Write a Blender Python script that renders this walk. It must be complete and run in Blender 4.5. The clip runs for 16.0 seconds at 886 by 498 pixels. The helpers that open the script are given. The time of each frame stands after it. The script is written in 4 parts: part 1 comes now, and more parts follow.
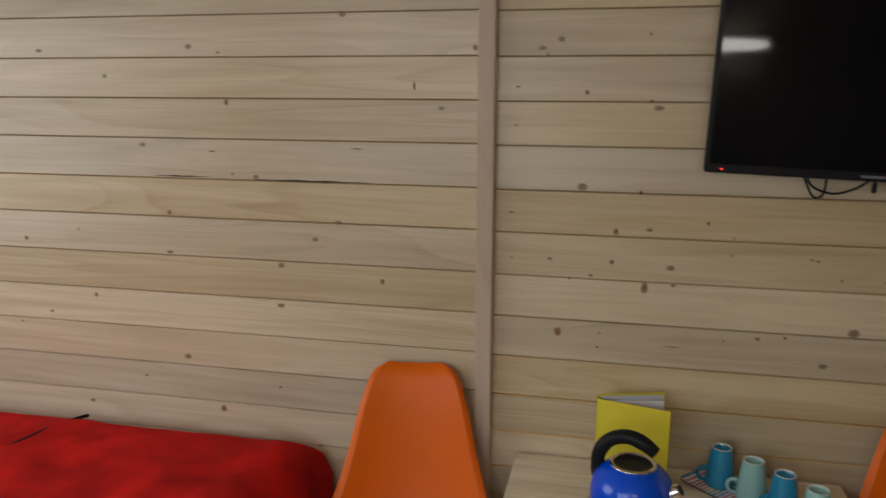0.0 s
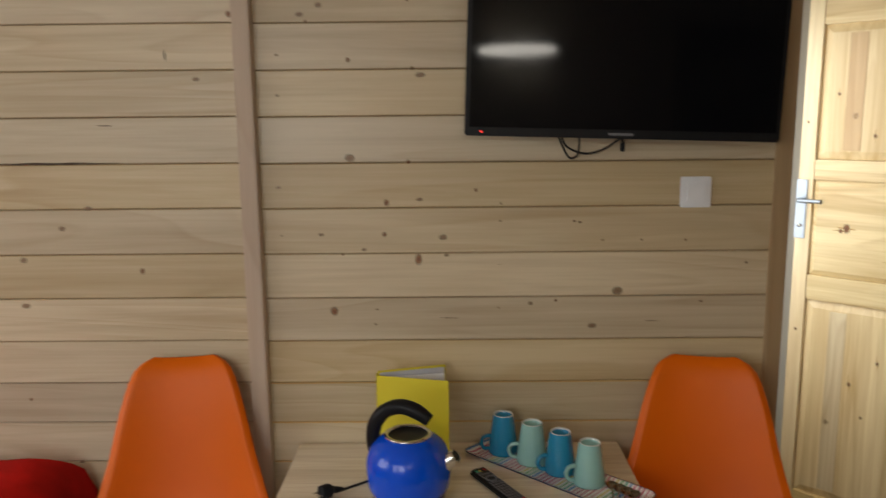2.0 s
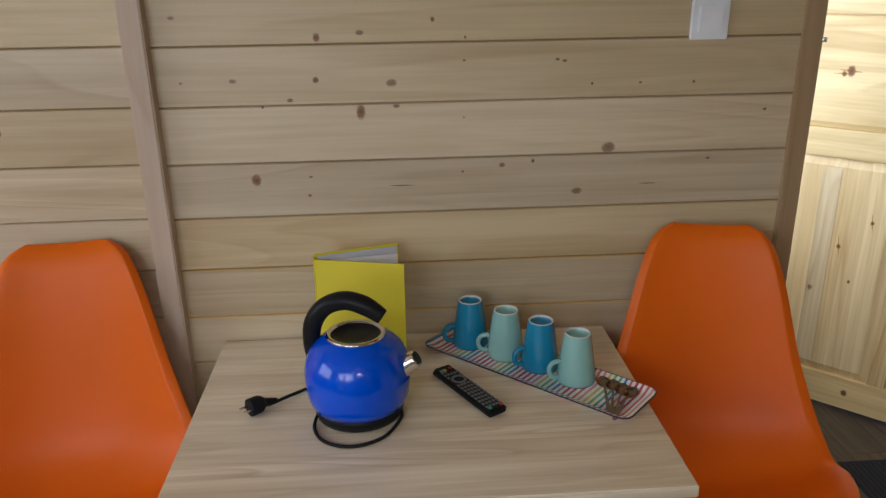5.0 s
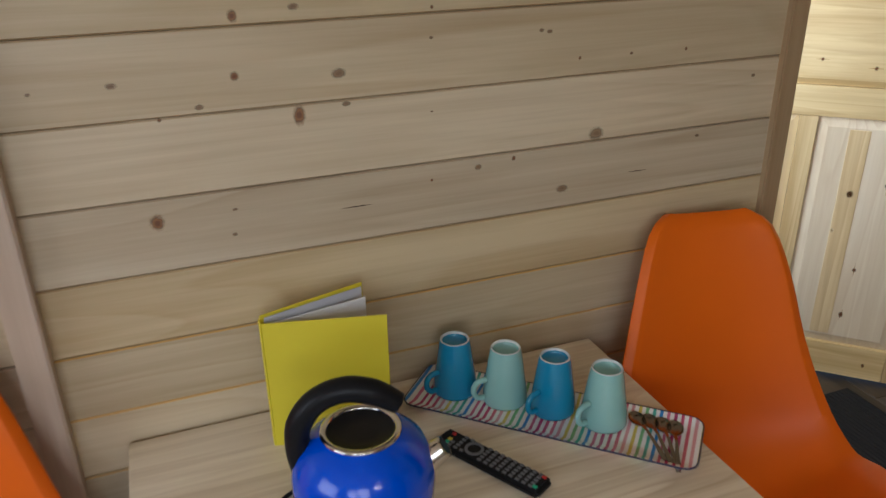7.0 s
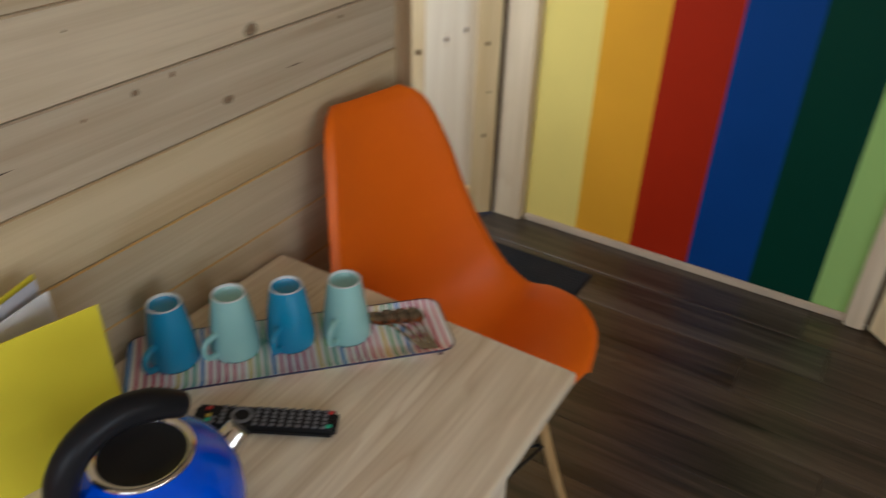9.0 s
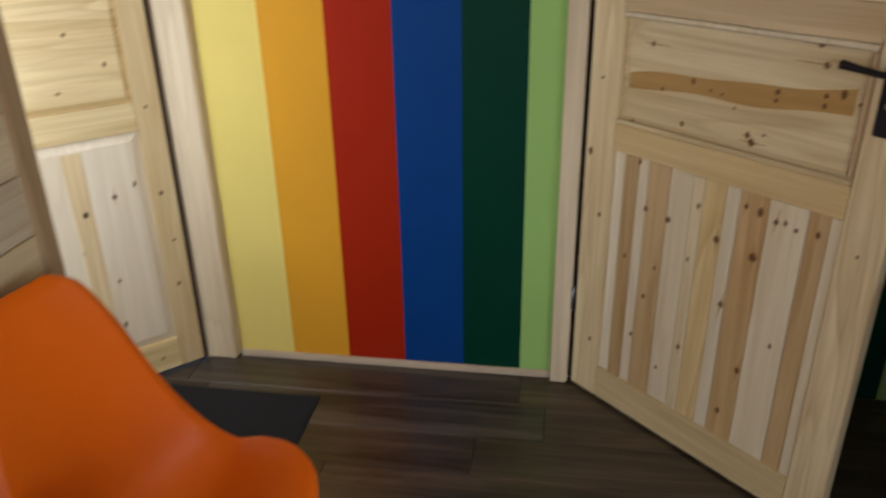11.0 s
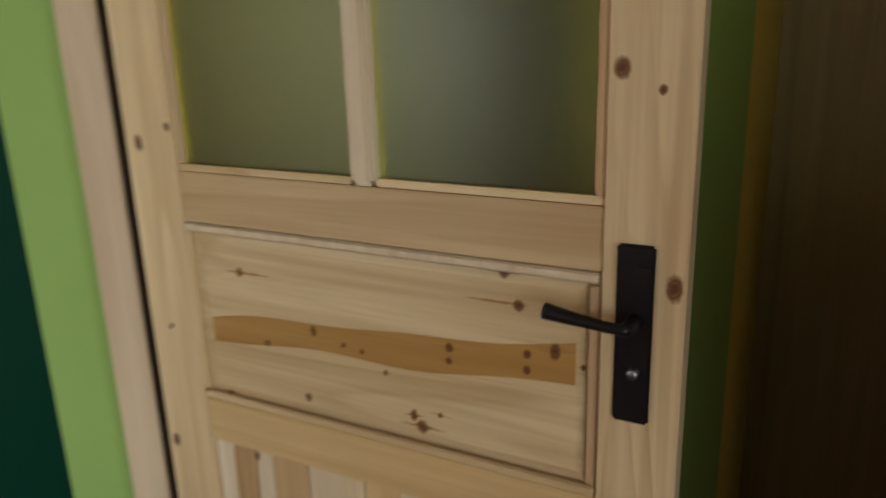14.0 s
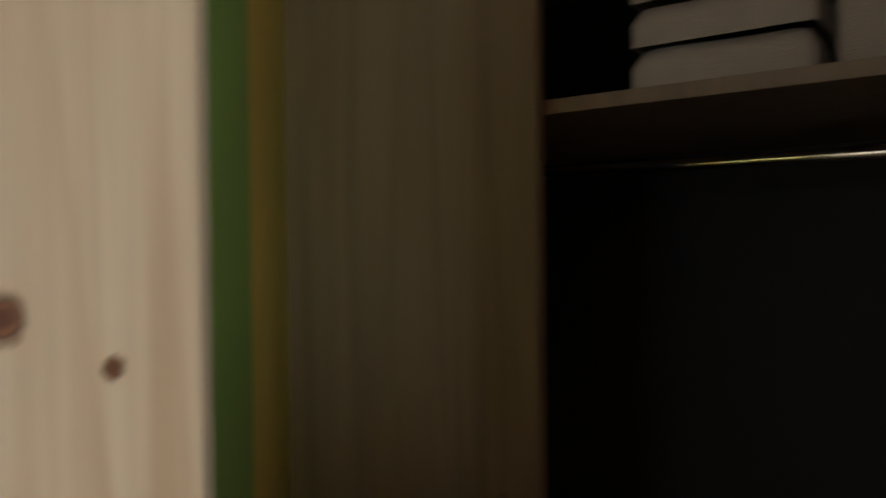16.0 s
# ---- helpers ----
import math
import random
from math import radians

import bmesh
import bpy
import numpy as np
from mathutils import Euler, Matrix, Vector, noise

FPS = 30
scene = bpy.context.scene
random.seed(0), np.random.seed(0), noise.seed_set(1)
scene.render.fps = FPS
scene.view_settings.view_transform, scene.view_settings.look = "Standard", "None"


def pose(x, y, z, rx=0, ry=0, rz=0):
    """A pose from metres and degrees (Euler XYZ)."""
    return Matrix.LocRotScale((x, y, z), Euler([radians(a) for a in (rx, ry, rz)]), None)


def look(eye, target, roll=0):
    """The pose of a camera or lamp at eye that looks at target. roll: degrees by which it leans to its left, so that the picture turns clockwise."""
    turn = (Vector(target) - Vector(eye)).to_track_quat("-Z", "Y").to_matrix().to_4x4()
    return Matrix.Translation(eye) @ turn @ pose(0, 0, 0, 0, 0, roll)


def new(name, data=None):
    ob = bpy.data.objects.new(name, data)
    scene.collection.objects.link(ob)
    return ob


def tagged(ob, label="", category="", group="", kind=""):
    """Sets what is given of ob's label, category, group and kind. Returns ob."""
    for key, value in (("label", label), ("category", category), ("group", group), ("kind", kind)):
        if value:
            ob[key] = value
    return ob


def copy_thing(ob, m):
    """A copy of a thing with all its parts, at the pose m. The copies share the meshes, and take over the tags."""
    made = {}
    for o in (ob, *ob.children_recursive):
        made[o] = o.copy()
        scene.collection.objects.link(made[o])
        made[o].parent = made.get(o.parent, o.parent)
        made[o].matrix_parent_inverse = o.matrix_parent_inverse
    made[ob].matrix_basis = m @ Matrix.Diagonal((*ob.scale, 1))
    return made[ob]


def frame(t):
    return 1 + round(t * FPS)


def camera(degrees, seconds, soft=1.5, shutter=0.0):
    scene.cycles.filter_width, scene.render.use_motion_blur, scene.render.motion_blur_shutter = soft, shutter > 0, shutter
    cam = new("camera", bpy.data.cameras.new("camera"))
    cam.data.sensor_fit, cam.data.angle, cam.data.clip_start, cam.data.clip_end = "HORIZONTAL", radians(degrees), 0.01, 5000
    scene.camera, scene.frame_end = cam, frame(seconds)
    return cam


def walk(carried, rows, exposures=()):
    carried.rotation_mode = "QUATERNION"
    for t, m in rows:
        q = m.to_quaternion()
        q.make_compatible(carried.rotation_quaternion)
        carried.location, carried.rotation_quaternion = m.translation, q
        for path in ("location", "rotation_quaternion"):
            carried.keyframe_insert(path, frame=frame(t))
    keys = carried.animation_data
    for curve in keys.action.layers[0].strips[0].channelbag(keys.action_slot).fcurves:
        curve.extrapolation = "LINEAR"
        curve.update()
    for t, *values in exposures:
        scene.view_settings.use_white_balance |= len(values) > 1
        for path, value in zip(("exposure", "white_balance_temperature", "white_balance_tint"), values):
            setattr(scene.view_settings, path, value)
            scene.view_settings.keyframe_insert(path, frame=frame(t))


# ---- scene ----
cam = camera(60.0, 16.0, 1.35, 0.8)
PATH = [
    (0, (0.403, -2.072, 1.798), (-0.026, -0.164, 1.378), 0.1),
    (0.5, (0.463, -2.049, 1.728), (0.102, -0.118, 1.351), -0.6),
    (1, (0.477, -2.037, 1.675), (0.262, -0.078, 1.338), -0.2),
    (1.5, (0.526, -2.021, 1.644), (0.427, -0.051, 1.324), -0.1),
    (2, (0.579, -1.999, 1.634), (0.559, -0.031, 1.294), -0.6),
    (2.5, (0.6, -1.943, 1.633), (0.667, 0.01, 1.215), -0.0),
    (3, (0.589, -1.88, 1.603), (0.689, 0.047, 1.079), 0.6),
    (3.5, (0.569, -1.813, 1.582), (0.667, 0.087, 0.968), -0.9),
    (3.7, (0.573, -1.785, 1.576), (0.668, 0.11, 0.947), -0.9),
    (6, (0.49, -1.433, 1.531), (0.728, 0.411, 0.795), -0.6),
    (6.5, (0.357, -1.311, 1.561), (0.835, 0.468, 0.784), -1.5),
    (7, (0.286, -1.152, 1.553), (0.934, 0.552, 0.731), -1.0),
    (7.5, (0.342, -1.06, 1.539), (1.034, 0.608, 0.679), -0.6),
    (8, (0.260, -0.932, 1.530), (1.210, 0.475, 0.474), 4.1),
    (8.5, (0.188, -0.866, 1.536), (1.447, 0.261, 0.466), 2.1),
    (9, (0.154, -0.882, 1.541), (1.601, -0.020, 0.462), 1.9),
    (9.5, (0.146, -0.904, 1.564), (1.721, -0.211, 0.544), 1.6),
    (10, (0.144, -0.929, 1.579), (1.801, -0.343, 0.626), 0.8),
    (10.2, (0.152, -0.938, 1.588), (1.840, -0.423, 0.648), 0.6),
    (12.3, (0.546, -1.1, 1.642), (2.44, -1.095, 0.999), 0.1),
    (12.5, (0.635, -1.126, 1.639), (2.544, -1.126, 1.043), 0.7),
    (13, (0.82, -1.169, 1.633), (2.717, -1.242, 1.005), 0.2),
    (13.5, (1.035, -1.191, 1.624), (2.934, -1.459, 1.057), -1.2),
    (14, (1.184, -1.207, 1.617), (3.025, -1.743, 1.047), -1.8),
    (14.5, (1.345, -1.289, 1.613), (3.153, -1.917, 1.032), -2.2),
    (15, (1.483, -1.412, 1.565), (3.25, -2.265, 1.178), 2.4),
    (15.2, (1.554, -1.441, 1.596), (3.203, -2.444, 1.071), 2.6),
    (15.5, (1.583, -1.483, 1.588), (3.118, -2.717, 1.241), 3.0),
    (15.7, (1.613, -1.492, 1.575), (3.01, -2.92, 1.476), 1.4),
    (16, (1.614, -1.495, 1.594), (2.795, -3.109, 1.57), -0.6),
]
walk(cam, [(t, look(eye, target, roll)) for t, eye, target, roll in PATH],
     [(0, -0.37, 6300, 10), (1.5, -0.3, 6800, 10), (3.5, -0.08, 6000, 10), (7, -0.03, 5850, 10), (10.2, 0.15, 5950, 10), (12.3, 0.1, 6150, 10), (14, 0.12, 6300, 10), (15.2, 0.1, 6000, 10), (16, 0.45, 5350, 10)])

# ---- world and lamps ----
world = bpy.data.worlds.new("sky")
scene.world = world
world.use_nodes = True
sky = world.node_tree.nodes.new("ShaderNodeTexSky")
sky.sky_type, sky.sun_disc, sky.sun_elevation, sky.sun_rotation = "NISHITA", False, radians(38), radians(250)
world.node_tree.links.new(sky.outputs[0], world.node_tree.nodes["Background"].inputs[0])
world.node_tree.nodes["Background"].inputs[1].default_value = 0.1


def window_light(name, m, width, height, power, colour):
    data = bpy.data.lights.new(name, "AREA")
    data.shape, data.size, data.size_y, data.energy, data.color = "RECTANGLE", width, height, power, colour
    ob = new(name, data)
    ob.matrix_world = m
    return ob


window_light("window_light_west", look((-2.42, -1.35, 1.6), (0, -1.35, 0.4)), 1.7, 1.3, 25, (0.88, 0.94, 1.0))
window_light("window_light_south", look((-1.25, -3.07, 1.65), (-0.6, 0, -0.6)), 0.75, 1.15, 14, (0.95, 0.97, 1.0))
window_light("window_light_south_wide", look((-0.3, -3.07, 1.65), (0.5, 0, -0.9)), 0.75, 1.15, 15, (0.95, 0.97, 1.0))
window_light("window_light_alcove", look((1.41, 0.68, 1.4), (3, 0.45, 0.8)), 0.75, 1.2, 14, (0.92, 0.96, 1.0))


# ---- materials ----
def base(name):
    m = bpy.data.materials.new(name)
    m.use_nodes = True
    return m, m.node_tree.nodes, m.node_tree.links, m.node_tree.nodes["Principled BSDF"]


def ramp(nodes, stops, mode="LINEAR"):
    r = nodes.new("ShaderNodeValToRGB")
    r.color_ramp.interpolation = mode
    while len(r.color_ramp.elements) < len(stops):
        r.color_ramp.elements.new(0.5)
    for e, (p, c) in zip(r.color_ramp.elements, stops):
        e.position, e.color = p, (*c, 1)
    return r


def math_node(nodes, links, op, a, b):
    n = nodes.new("ShaderNodeMath")
    n.operation = op
    for i, v in enumerate((a, b)):
        if isinstance(v, (int, float)):
            n.inputs[i].default_value = v
        elif v is not None:
            links.new(v, n.inputs[i])
    return n.outputs[0]


def wood(name, axis, dark, light, rough=0.5, coarse=1.0, vary=0.25, bump=0.12, sheen=0.0, band=0.5, grain=0.3, rings_per=9.0):
    """Planed wood: grain along an axis, growth rings in patches, a tint of its own for each piece."""
    m, nodes, links, bsdf = base(name)
    co, info = nodes.new("ShaderNodeTexCoord"), nodes.new("ShaderNodeObjectInfo")
    shift = nodes.new("ShaderNodeVectorMath")
    shift.operation = "ADD"
    comb = nodes.new("ShaderNodeCombineXYZ")
    rnd = math_node(nodes, links, "MULTIPLY", info.outputs["Random"], 37.0)
    for i in range(3):
        links.new(rnd, comb.inputs[i])
    links.new(co.outputs["Object"], shift.inputs[0])
    links.new(comb.outputs[0], shift.inputs[1])

    def stretched(along, across, detail, rough_noise=0.6, twist=0.0):
        mp, n = nodes.new("ShaderNodeMapping"), nodes.new("ShaderNodeTexNoise")
        mp.inputs["Scale"].default_value = [along if i == axis else across for i in range(3)]
        links.new(shift.outputs[0], mp.inputs[0])
        links.new(mp.outputs[0], n.inputs["Vector"])
        n.inputs["Scale"].default_value, n.inputs["Detail"].default_value = coarse, detail
        n.inputs["Roughness"].default_value, n.inputs["Distortion"].default_value = rough_noise, twist
        return n.outputs[0]

    fine = stretched(3.0, 150, 4)
    rings = stretched(0.9, 17, 4, 0.55, 1.6)
    cloud = stretched(1.1, 6, 2)
    mix = math_node(nodes, links, "ADD", math_node(nodes, links, "MULTIPLY", fine, 0.2), math_node(nodes, links, "MULTIPLY", rings, band))
    mix = math_node(nodes, links, "ADD", mix, math_node(nodes, links, "MULTIPLY", cloud, 0.8 - band))
    mid = [(a + b) / 2 for a, b in zip(dark, light)]
    r = ramp(nodes, [(0.33, dark), (0.48, mid), (0.6, light)])
    links.new(mix, r.inputs[0])
    hsv = nodes.new("ShaderNodeHueSaturation")
    value = math_node(nodes, links, "ADD", math_node(nodes, links, "MULTIPLY", info.outputs["Random"], vary), 1 - vary / 2)
    links.new(value, hsv.inputs["Value"])
    other = math_node(nodes, links, "FRACT", math_node(nodes, links, "MULTIPLY", info.outputs["Random"], 7.31), None)
    links.new(math_node(nodes, links, "ADD", math_node(nodes, links, "MULTIPLY", other, vary * 1.4), 1 - vary * 0.7), hsv.inputs["Saturation"])
    contour = math_node(nodes, links, "FRACT", math_node(nodes, links, "MULTIPLY", stretched(0.5, 6.5, 1.5, 0.4, 0.6), rings_per), None)
    line = ramp(nodes, [(0.0, (0, 0, 0)), (0.72, (0.5, 0.5, 0.5)), (0.9, (1, 1, 1)), (1.0, (0, 0, 0))])
    links.new(contour, line.inputs[0])
    patch = ramp(nodes, [(0.40, (0.12, 0.12, 0.12)), (0.62, (1, 1, 1))])
    links.new(stretched(0.8, 5.0, 2), patch.inputs[0])
    late = math_node(nodes, links, "MULTIPLY", math_node(nodes, links, "MULTIPLY", line.outputs[0], patch.outputs[0]), grain)
    burn = nodes.new("ShaderNodeMixRGB")
    burn.blend_type = "MULTIPLY"
    burn.inputs[2].default_value = (0.62, 0.46, 0.28, 1)
    links.new(late, burn.inputs[0])
    links.new(r.outputs[0], burn.inputs[1])
    links.new(burn.outputs[0], hsv.inputs["Color"])
    links.new(hsv.outputs[0], bsdf.inputs["Base Color"])
    rg = math_node(nodes, links, "ADD", math_node(nodes, links, "MULTIPLY", fine, 0.25), rough - 0.12)
    links.new(rg, bsdf.inputs["Roughness"])
    b = nodes.new("ShaderNodeBump")
    b.inputs["Strength"].default_value, b.inputs["Distance"].default_value = bump, 0.002
    links.new(fine, b.inputs["Height"])
    links.new(b.outputs[0], bsdf.inputs["Normal"])
    if sheen:
        bsdf.inputs["Coat Weight"].default_value, bsdf.inputs["Coat Roughness"].default_value = sheen, 0.3
    return m


def plain(name, colour, rough=0.5, metal=0.0, scale=40.0, vary=0.12, bump=0.0, coat=0.0, distance=0.001):
    """One colour with a faint cloudy unevenness and an optional fine relief."""
    m, nodes, links, bsdf = base(name)
    co = nodes.new("ShaderNodeTexCoord")
    big, small = nodes.new("ShaderNodeTexNoise"), nodes.new("ShaderNodeTexNoise")
    big.inputs["Scale"].default_value, small.inputs["Scale"].default_value = scale / 8, scale * 6
    big.inputs["Detail"].default_value, small.inputs["Detail"].default_value = 4, 3
    for n in (big, small):
        links.new(co.outputs["Object"], n.inputs["Vector"])
    low = [c * (1 - vary) for c in colour]
    high = [min(1, c * (1 + vary)) for c in colour]
    r = ramp(nodes, [(0.3, low), (0.7, high)])
    links.new(big.outputs[0], r.inputs[0])
    links.new(r.outputs[0], bsdf.inputs["Base Color"])
    links.new(math_node(nodes, links, "ADD", math_node(nodes, links, "MULTIPLY", big.outputs[0], 0.16), rough - 0.08), bsdf.inputs["Roughness"])
    bsdf.inputs["Metallic"].default_value = metal
    bsdf.inputs["Coat Weight"].default_value, bsdf.inputs["Coat Roughness"].default_value = coat, 0.05
    if bump:
        b = nodes.new("ShaderNodeBump")
        b.inputs["Strength"].default_value, b.inputs["Distance"].default_value = bump, distance
        links.new(small.outputs[0], b.inputs["Height"])
        links.new(b.outputs[0], bsdf.inputs["Normal"])
    return m


PAINT_SPEC = 0.12


def knot_material(name, dark, ring):
    """A knot: dark heart, paler ring, ragged soft rim."""
    m, nodes, links, bsdf = base(name)
    co, n, info = nodes.new("ShaderNodeTexCoord"), nodes.new("ShaderNodeTexNoise"), nodes.new("ShaderNodeObjectInfo")
    mp = nodes.new("ShaderNodeVectorMath")
    mp.operation = "ADD"
    links.new(co.outputs["Generated"], mp.inputs[0])
    links.new(info.outputs["Random"], mp.inputs[1])
    links.new(mp.outputs[0], n.inputs["Vector"])
    n.inputs["Scale"].default_value, n.inputs["Detail"].default_value = 3.5, 3
    sub = nodes.new("ShaderNodeVectorMath")
    sub.operation = "SUBTRACT"
    sub.inputs[1].default_value = (0.5, 0.5, 0.5)
    links.new(co.outputs["Generated"], sub.inputs[0])
    flat = nodes.new("ShaderNodeVectorMath")
    flat.operation = "MULTIPLY"
    flat.inputs[1].default_value = (1, 0, 1)
    links.new(sub.outputs[0], flat.inputs[0])
    ln = nodes.new("ShaderNodeVectorMath")
    ln.operation = "LENGTH"
    links.new(flat.outputs[0], ln.inputs[0])
    d = math_node(nodes, links, "ADD", ln.outputs["Value"], math_node(nodes, links, "MULTIPLY", math_node(nodes, links, "SUBTRACT", n.outputs[0], 0.5), 0.3))
    r = ramp(nodes, [(0.12, dark), (0.22, [(a + b) / 2 for a, b in zip(dark, ring)]), (0.30, dark), (0.44, ring)])
    links.new(d, r.inputs[0])
    links.new(r.outputs[0], bsdf.inputs["Base Color"])
    a = ramp(nodes, [(0.0, (0.9, 0.9, 0.9)), (0.25, (0.85, 0.85, 0.85)), (0.48, (0, 0, 0))])
    links.new(d, a.inputs[0])
    links.new(a.outputs[0], bsdf.inputs["Alpha"])
    bsdf.inputs["Roughness"].default_value = 0.5
    return m


PINE_X = wood("pale_pine_boards", 0, (0.45, 0.345, 0.20), (0.605, 0.50, 0.325), 0.42, 1.0, 0.22, 0.12, 0.12, 0.5, 0.34)
EDGE_BROWN = wood("brown_board_edge", 0, (0.33, 0.23, 0.12), (0.50, 0.38, 0.225), 0.55)
EDGE_AMBER = wood("amber_oiled_board_edge", 0, (0.52, 0.28, 0.06), (0.66, 0.42, 0.13), 0.5)
TRIM_WOOD = wood("pinkish_pine_trim", 2, (0.42, 0.315, 0.22), (0.54, 0.42, 0.31), 0.5, 1.0, 0.1)
# pine of the corner strip, browner than the boards to paint its shade
SHADED_CORNER_WOOD = wood("shade_browned_pine_trim", 2, (0.33, 0.225, 0.12), (0.44, 0.315, 0.18), 0.5, 1.0, 0.1)
DOOR_V = wood("knotty_pine_upright", 2, (0.60, 0.43, 0.215), (0.82, 0.67, 0.40), 0.45, 1.0, 0.16, 0.12, 0.1, 0.5, 0.55)
DOOR_H = wood("knotty_pine_crosswise", 0, (0.58, 0.41, 0.18), (0.82, 0.66, 0.37), 0.45, 1.0, 0.14, 0.12, 0.1, 0.5, 0.55)
RAIL_WOOD = wood("tan_pine_rail", 0, (0.56, 0.385, 0.175), (0.75, 0.57, 0.31), 0.45, 1.0, 0.1, 0.12, 0.1, 0.5, 0.6)
STAIN_WOOD = wood("brown_pine_heartwood", 0, (0.33, 0.17, 0.04), (0.52, 0.31, 0.10), 0.45, 1.0, 0.1, 0.12, 0.0, 0.5, 0.7)
STAIN_WOOD_V = wood("brown_pine_heartwood_upright", 2, (0.46, 0.30, 0.145), (0.64, 0.46, 0.26), 0.45, 1.0, 0.15, 0.12, 0.0, 0.5, 0.6)
PALE_WOOD_V = wood("white_sapwood_upright", 2, (0.70, 0.57, 0.38), (0.84, 0.73, 0.54), 0.45, 1.0, 0.1)
JAMB_WOOD = wood("rough_pine_jamb", 2, (0.55, 0.42, 0.25), (0.74, 0.60, 0.40), 0.55, 1.0, 0.1)
OAK_TOP = wood("sonoma_oak_laminate", 0, (0.60, 0.485, 0.325), (0.88, 0.785, 0.61), 0.40, 1.3, 0.02, 0.1, 0.0, 0.55, 0.5, 16.0)
FLOOR_WOOD = wood("dark_oak_vinyl", 1, (0.012, 0.009, 0.0065), (0.10, 0.074, 0.052), 0.33, 1.2, 0.3, 0.25, 0.0, 0.5, 0.8, 12.0)
WENGE = wood("brown_wardrobe_laminate", 2, (0.155, 0.105, 0.058), (0.26, 0.185, 0.11), 0.5, 0.7, 0.05, 0.06)
# wardrobe back: the shade of the open interior is put into this colour
SHADED_BACK = plain("shaded_wardrobe_back", (0.022, 0.016, 0.011), 0.7, 0, 20, 0.15, 0.2)
LEG_WOOD = wood("beech_dowel", 2, (0.45, 0.28, 0.13), (0.6, 0.42, 0.22), 0.45)
KNOT = knot_material("knot_brown", (0.19, 0.11, 0.055), (0.38, 0.26, 0.145))
KNOT_RED = knot_material("knot_reddish", (0.14, 0.045, 0.012), (0.42, 0.20, 0.065))
# for cracks in the boards, and for shade painted into the door gaps
SPLIT_AND_GAP_SHADE = plain("dark_split_and_gap_shade", (0.05, 0.025, 0.012), 0.7)
GAP = plain("dark_joint", (0.09, 0.055, 0.03), 0.8)
WHITE_WALL = plain("cream_wall_paint", (0.74, 0.68, 0.57), 0.8, 0, 20, 0.05, 0.1)
CEILING = plain("pine_ceiling_boards", (0.74, 0.62, 0.44), 0.6, 0, 10, 0.1, 0.1)
TILE = plain("lime_bathroom_paint", (0.55, 0.56, 0.10), 0.5, 0, 14, 0.1)
ORANGE = plain("orange_polypropylene", (0.72, 0.128, 0.0005), 0.42, 0, 30, 0.05, 0.1, 0.0, 0.0003)
RED = plain("red_fleece", (0.58, 0.012, 0.008), 0.95, 0, 60, 0.35, 1.0, 0.0, 0.006)
BLACK = plain("black_plastic", (0.012, 0.012, 0.013), 0.35, 0, 60, 0.1, 0.15)
BLACK_SOFT = plain("black_rubber", (0.014, 0.014, 0.015), 0.55, 0, 60, 0.1, 0.2)
SCREEN = plain("black_glossy_screen", (0.004, 0.004, 0.005), 0.06, 0, 20, 0.1)
BLUE = plain("blue_gloss_enamel", (0.0, 0.075, 0.66), 0.17, 0, 20, 0.05, 0.0, 0.35)
CHROME = plain("polished_steel", (0.72, 0.70, 0.66), 0.16, 1.0, 30, 0.05)
SPOON_STEEL = plain("brushed_spoon_steel", (0.28, 0.245, 0.21), 0.25, 1.0, 30, 0.1)
IRON = plain("black_forged_iron", (0.018, 0.017, 0.02), 0.38, 0.6, 60, 0.2, 0.5)
STEEL = plain("grey_galvanised_steel", (0.30, 0.33, 0.36), 0.38, 1.0, 40, 0.1)
TEAL = plain("teal_glaze", (0.012, 0.235, 0.42), 0.2, 0, 50, 0.1, 0.0, 0.5)
MINT = plain("mint_glaze", (0.27, 0.50, 0.46), 0.22, 0, 50, 0.08, 0.0, 0.5)
RIM = plain("pale_unglazed_foot", (0.62, 0.66, 0.64), 0.5)
YELLOW_CARD = plain("yellow_card", (0.68, 0.57, 0.025), 0.5, 0, 30, 0.05)
PAPER = plain("white_paper", (0.72, 0.72, 0.74), 0.7)
GREY_CARD = plain("grey_lining_card", (0.5, 0.5, 0.52), 0.7)
WHITE_PLASTIC = plain("white_switch_plastic", (0.78, 0.79, 0.81), 0.35)
BUTTON = plain("grey_buttons", (0.16, 0.16, 0.17), 0.5)
RED_DOT = plain("red_button", (0.5, 0.02, 0.015), 0.4)
GREEN_DOT = plain("green_button", (0.02, 0.45, 0.25), 0.4)
YELLOW_DOT = plain("yellow_button", (0.6, 0.5, 0.05), 0.4)
NAVY = plain("dark_navy_rim", (0.02, 0.02, 0.06), 0.4)
MAT = plain("black_ribbed_doormat", (0.012, 0.012, 0.014), 0.9, 0, 80, 0.3, 0.8, 0, 0.003)
TOWEL = plain("cream_towelling", (0.52, 0.45, 0.37), 0.95, 0, 80, 0.08, 1.0, 0, 0.004)
SKIRT = plain("pale_skirting", (0.55, 0.43, 0.30), 0.5)
GRASS = plain("mown_grass", (0.07, 0.11, 0.03), 0.9, 0, 4, 0.4, 0.8, 0, 0.02)
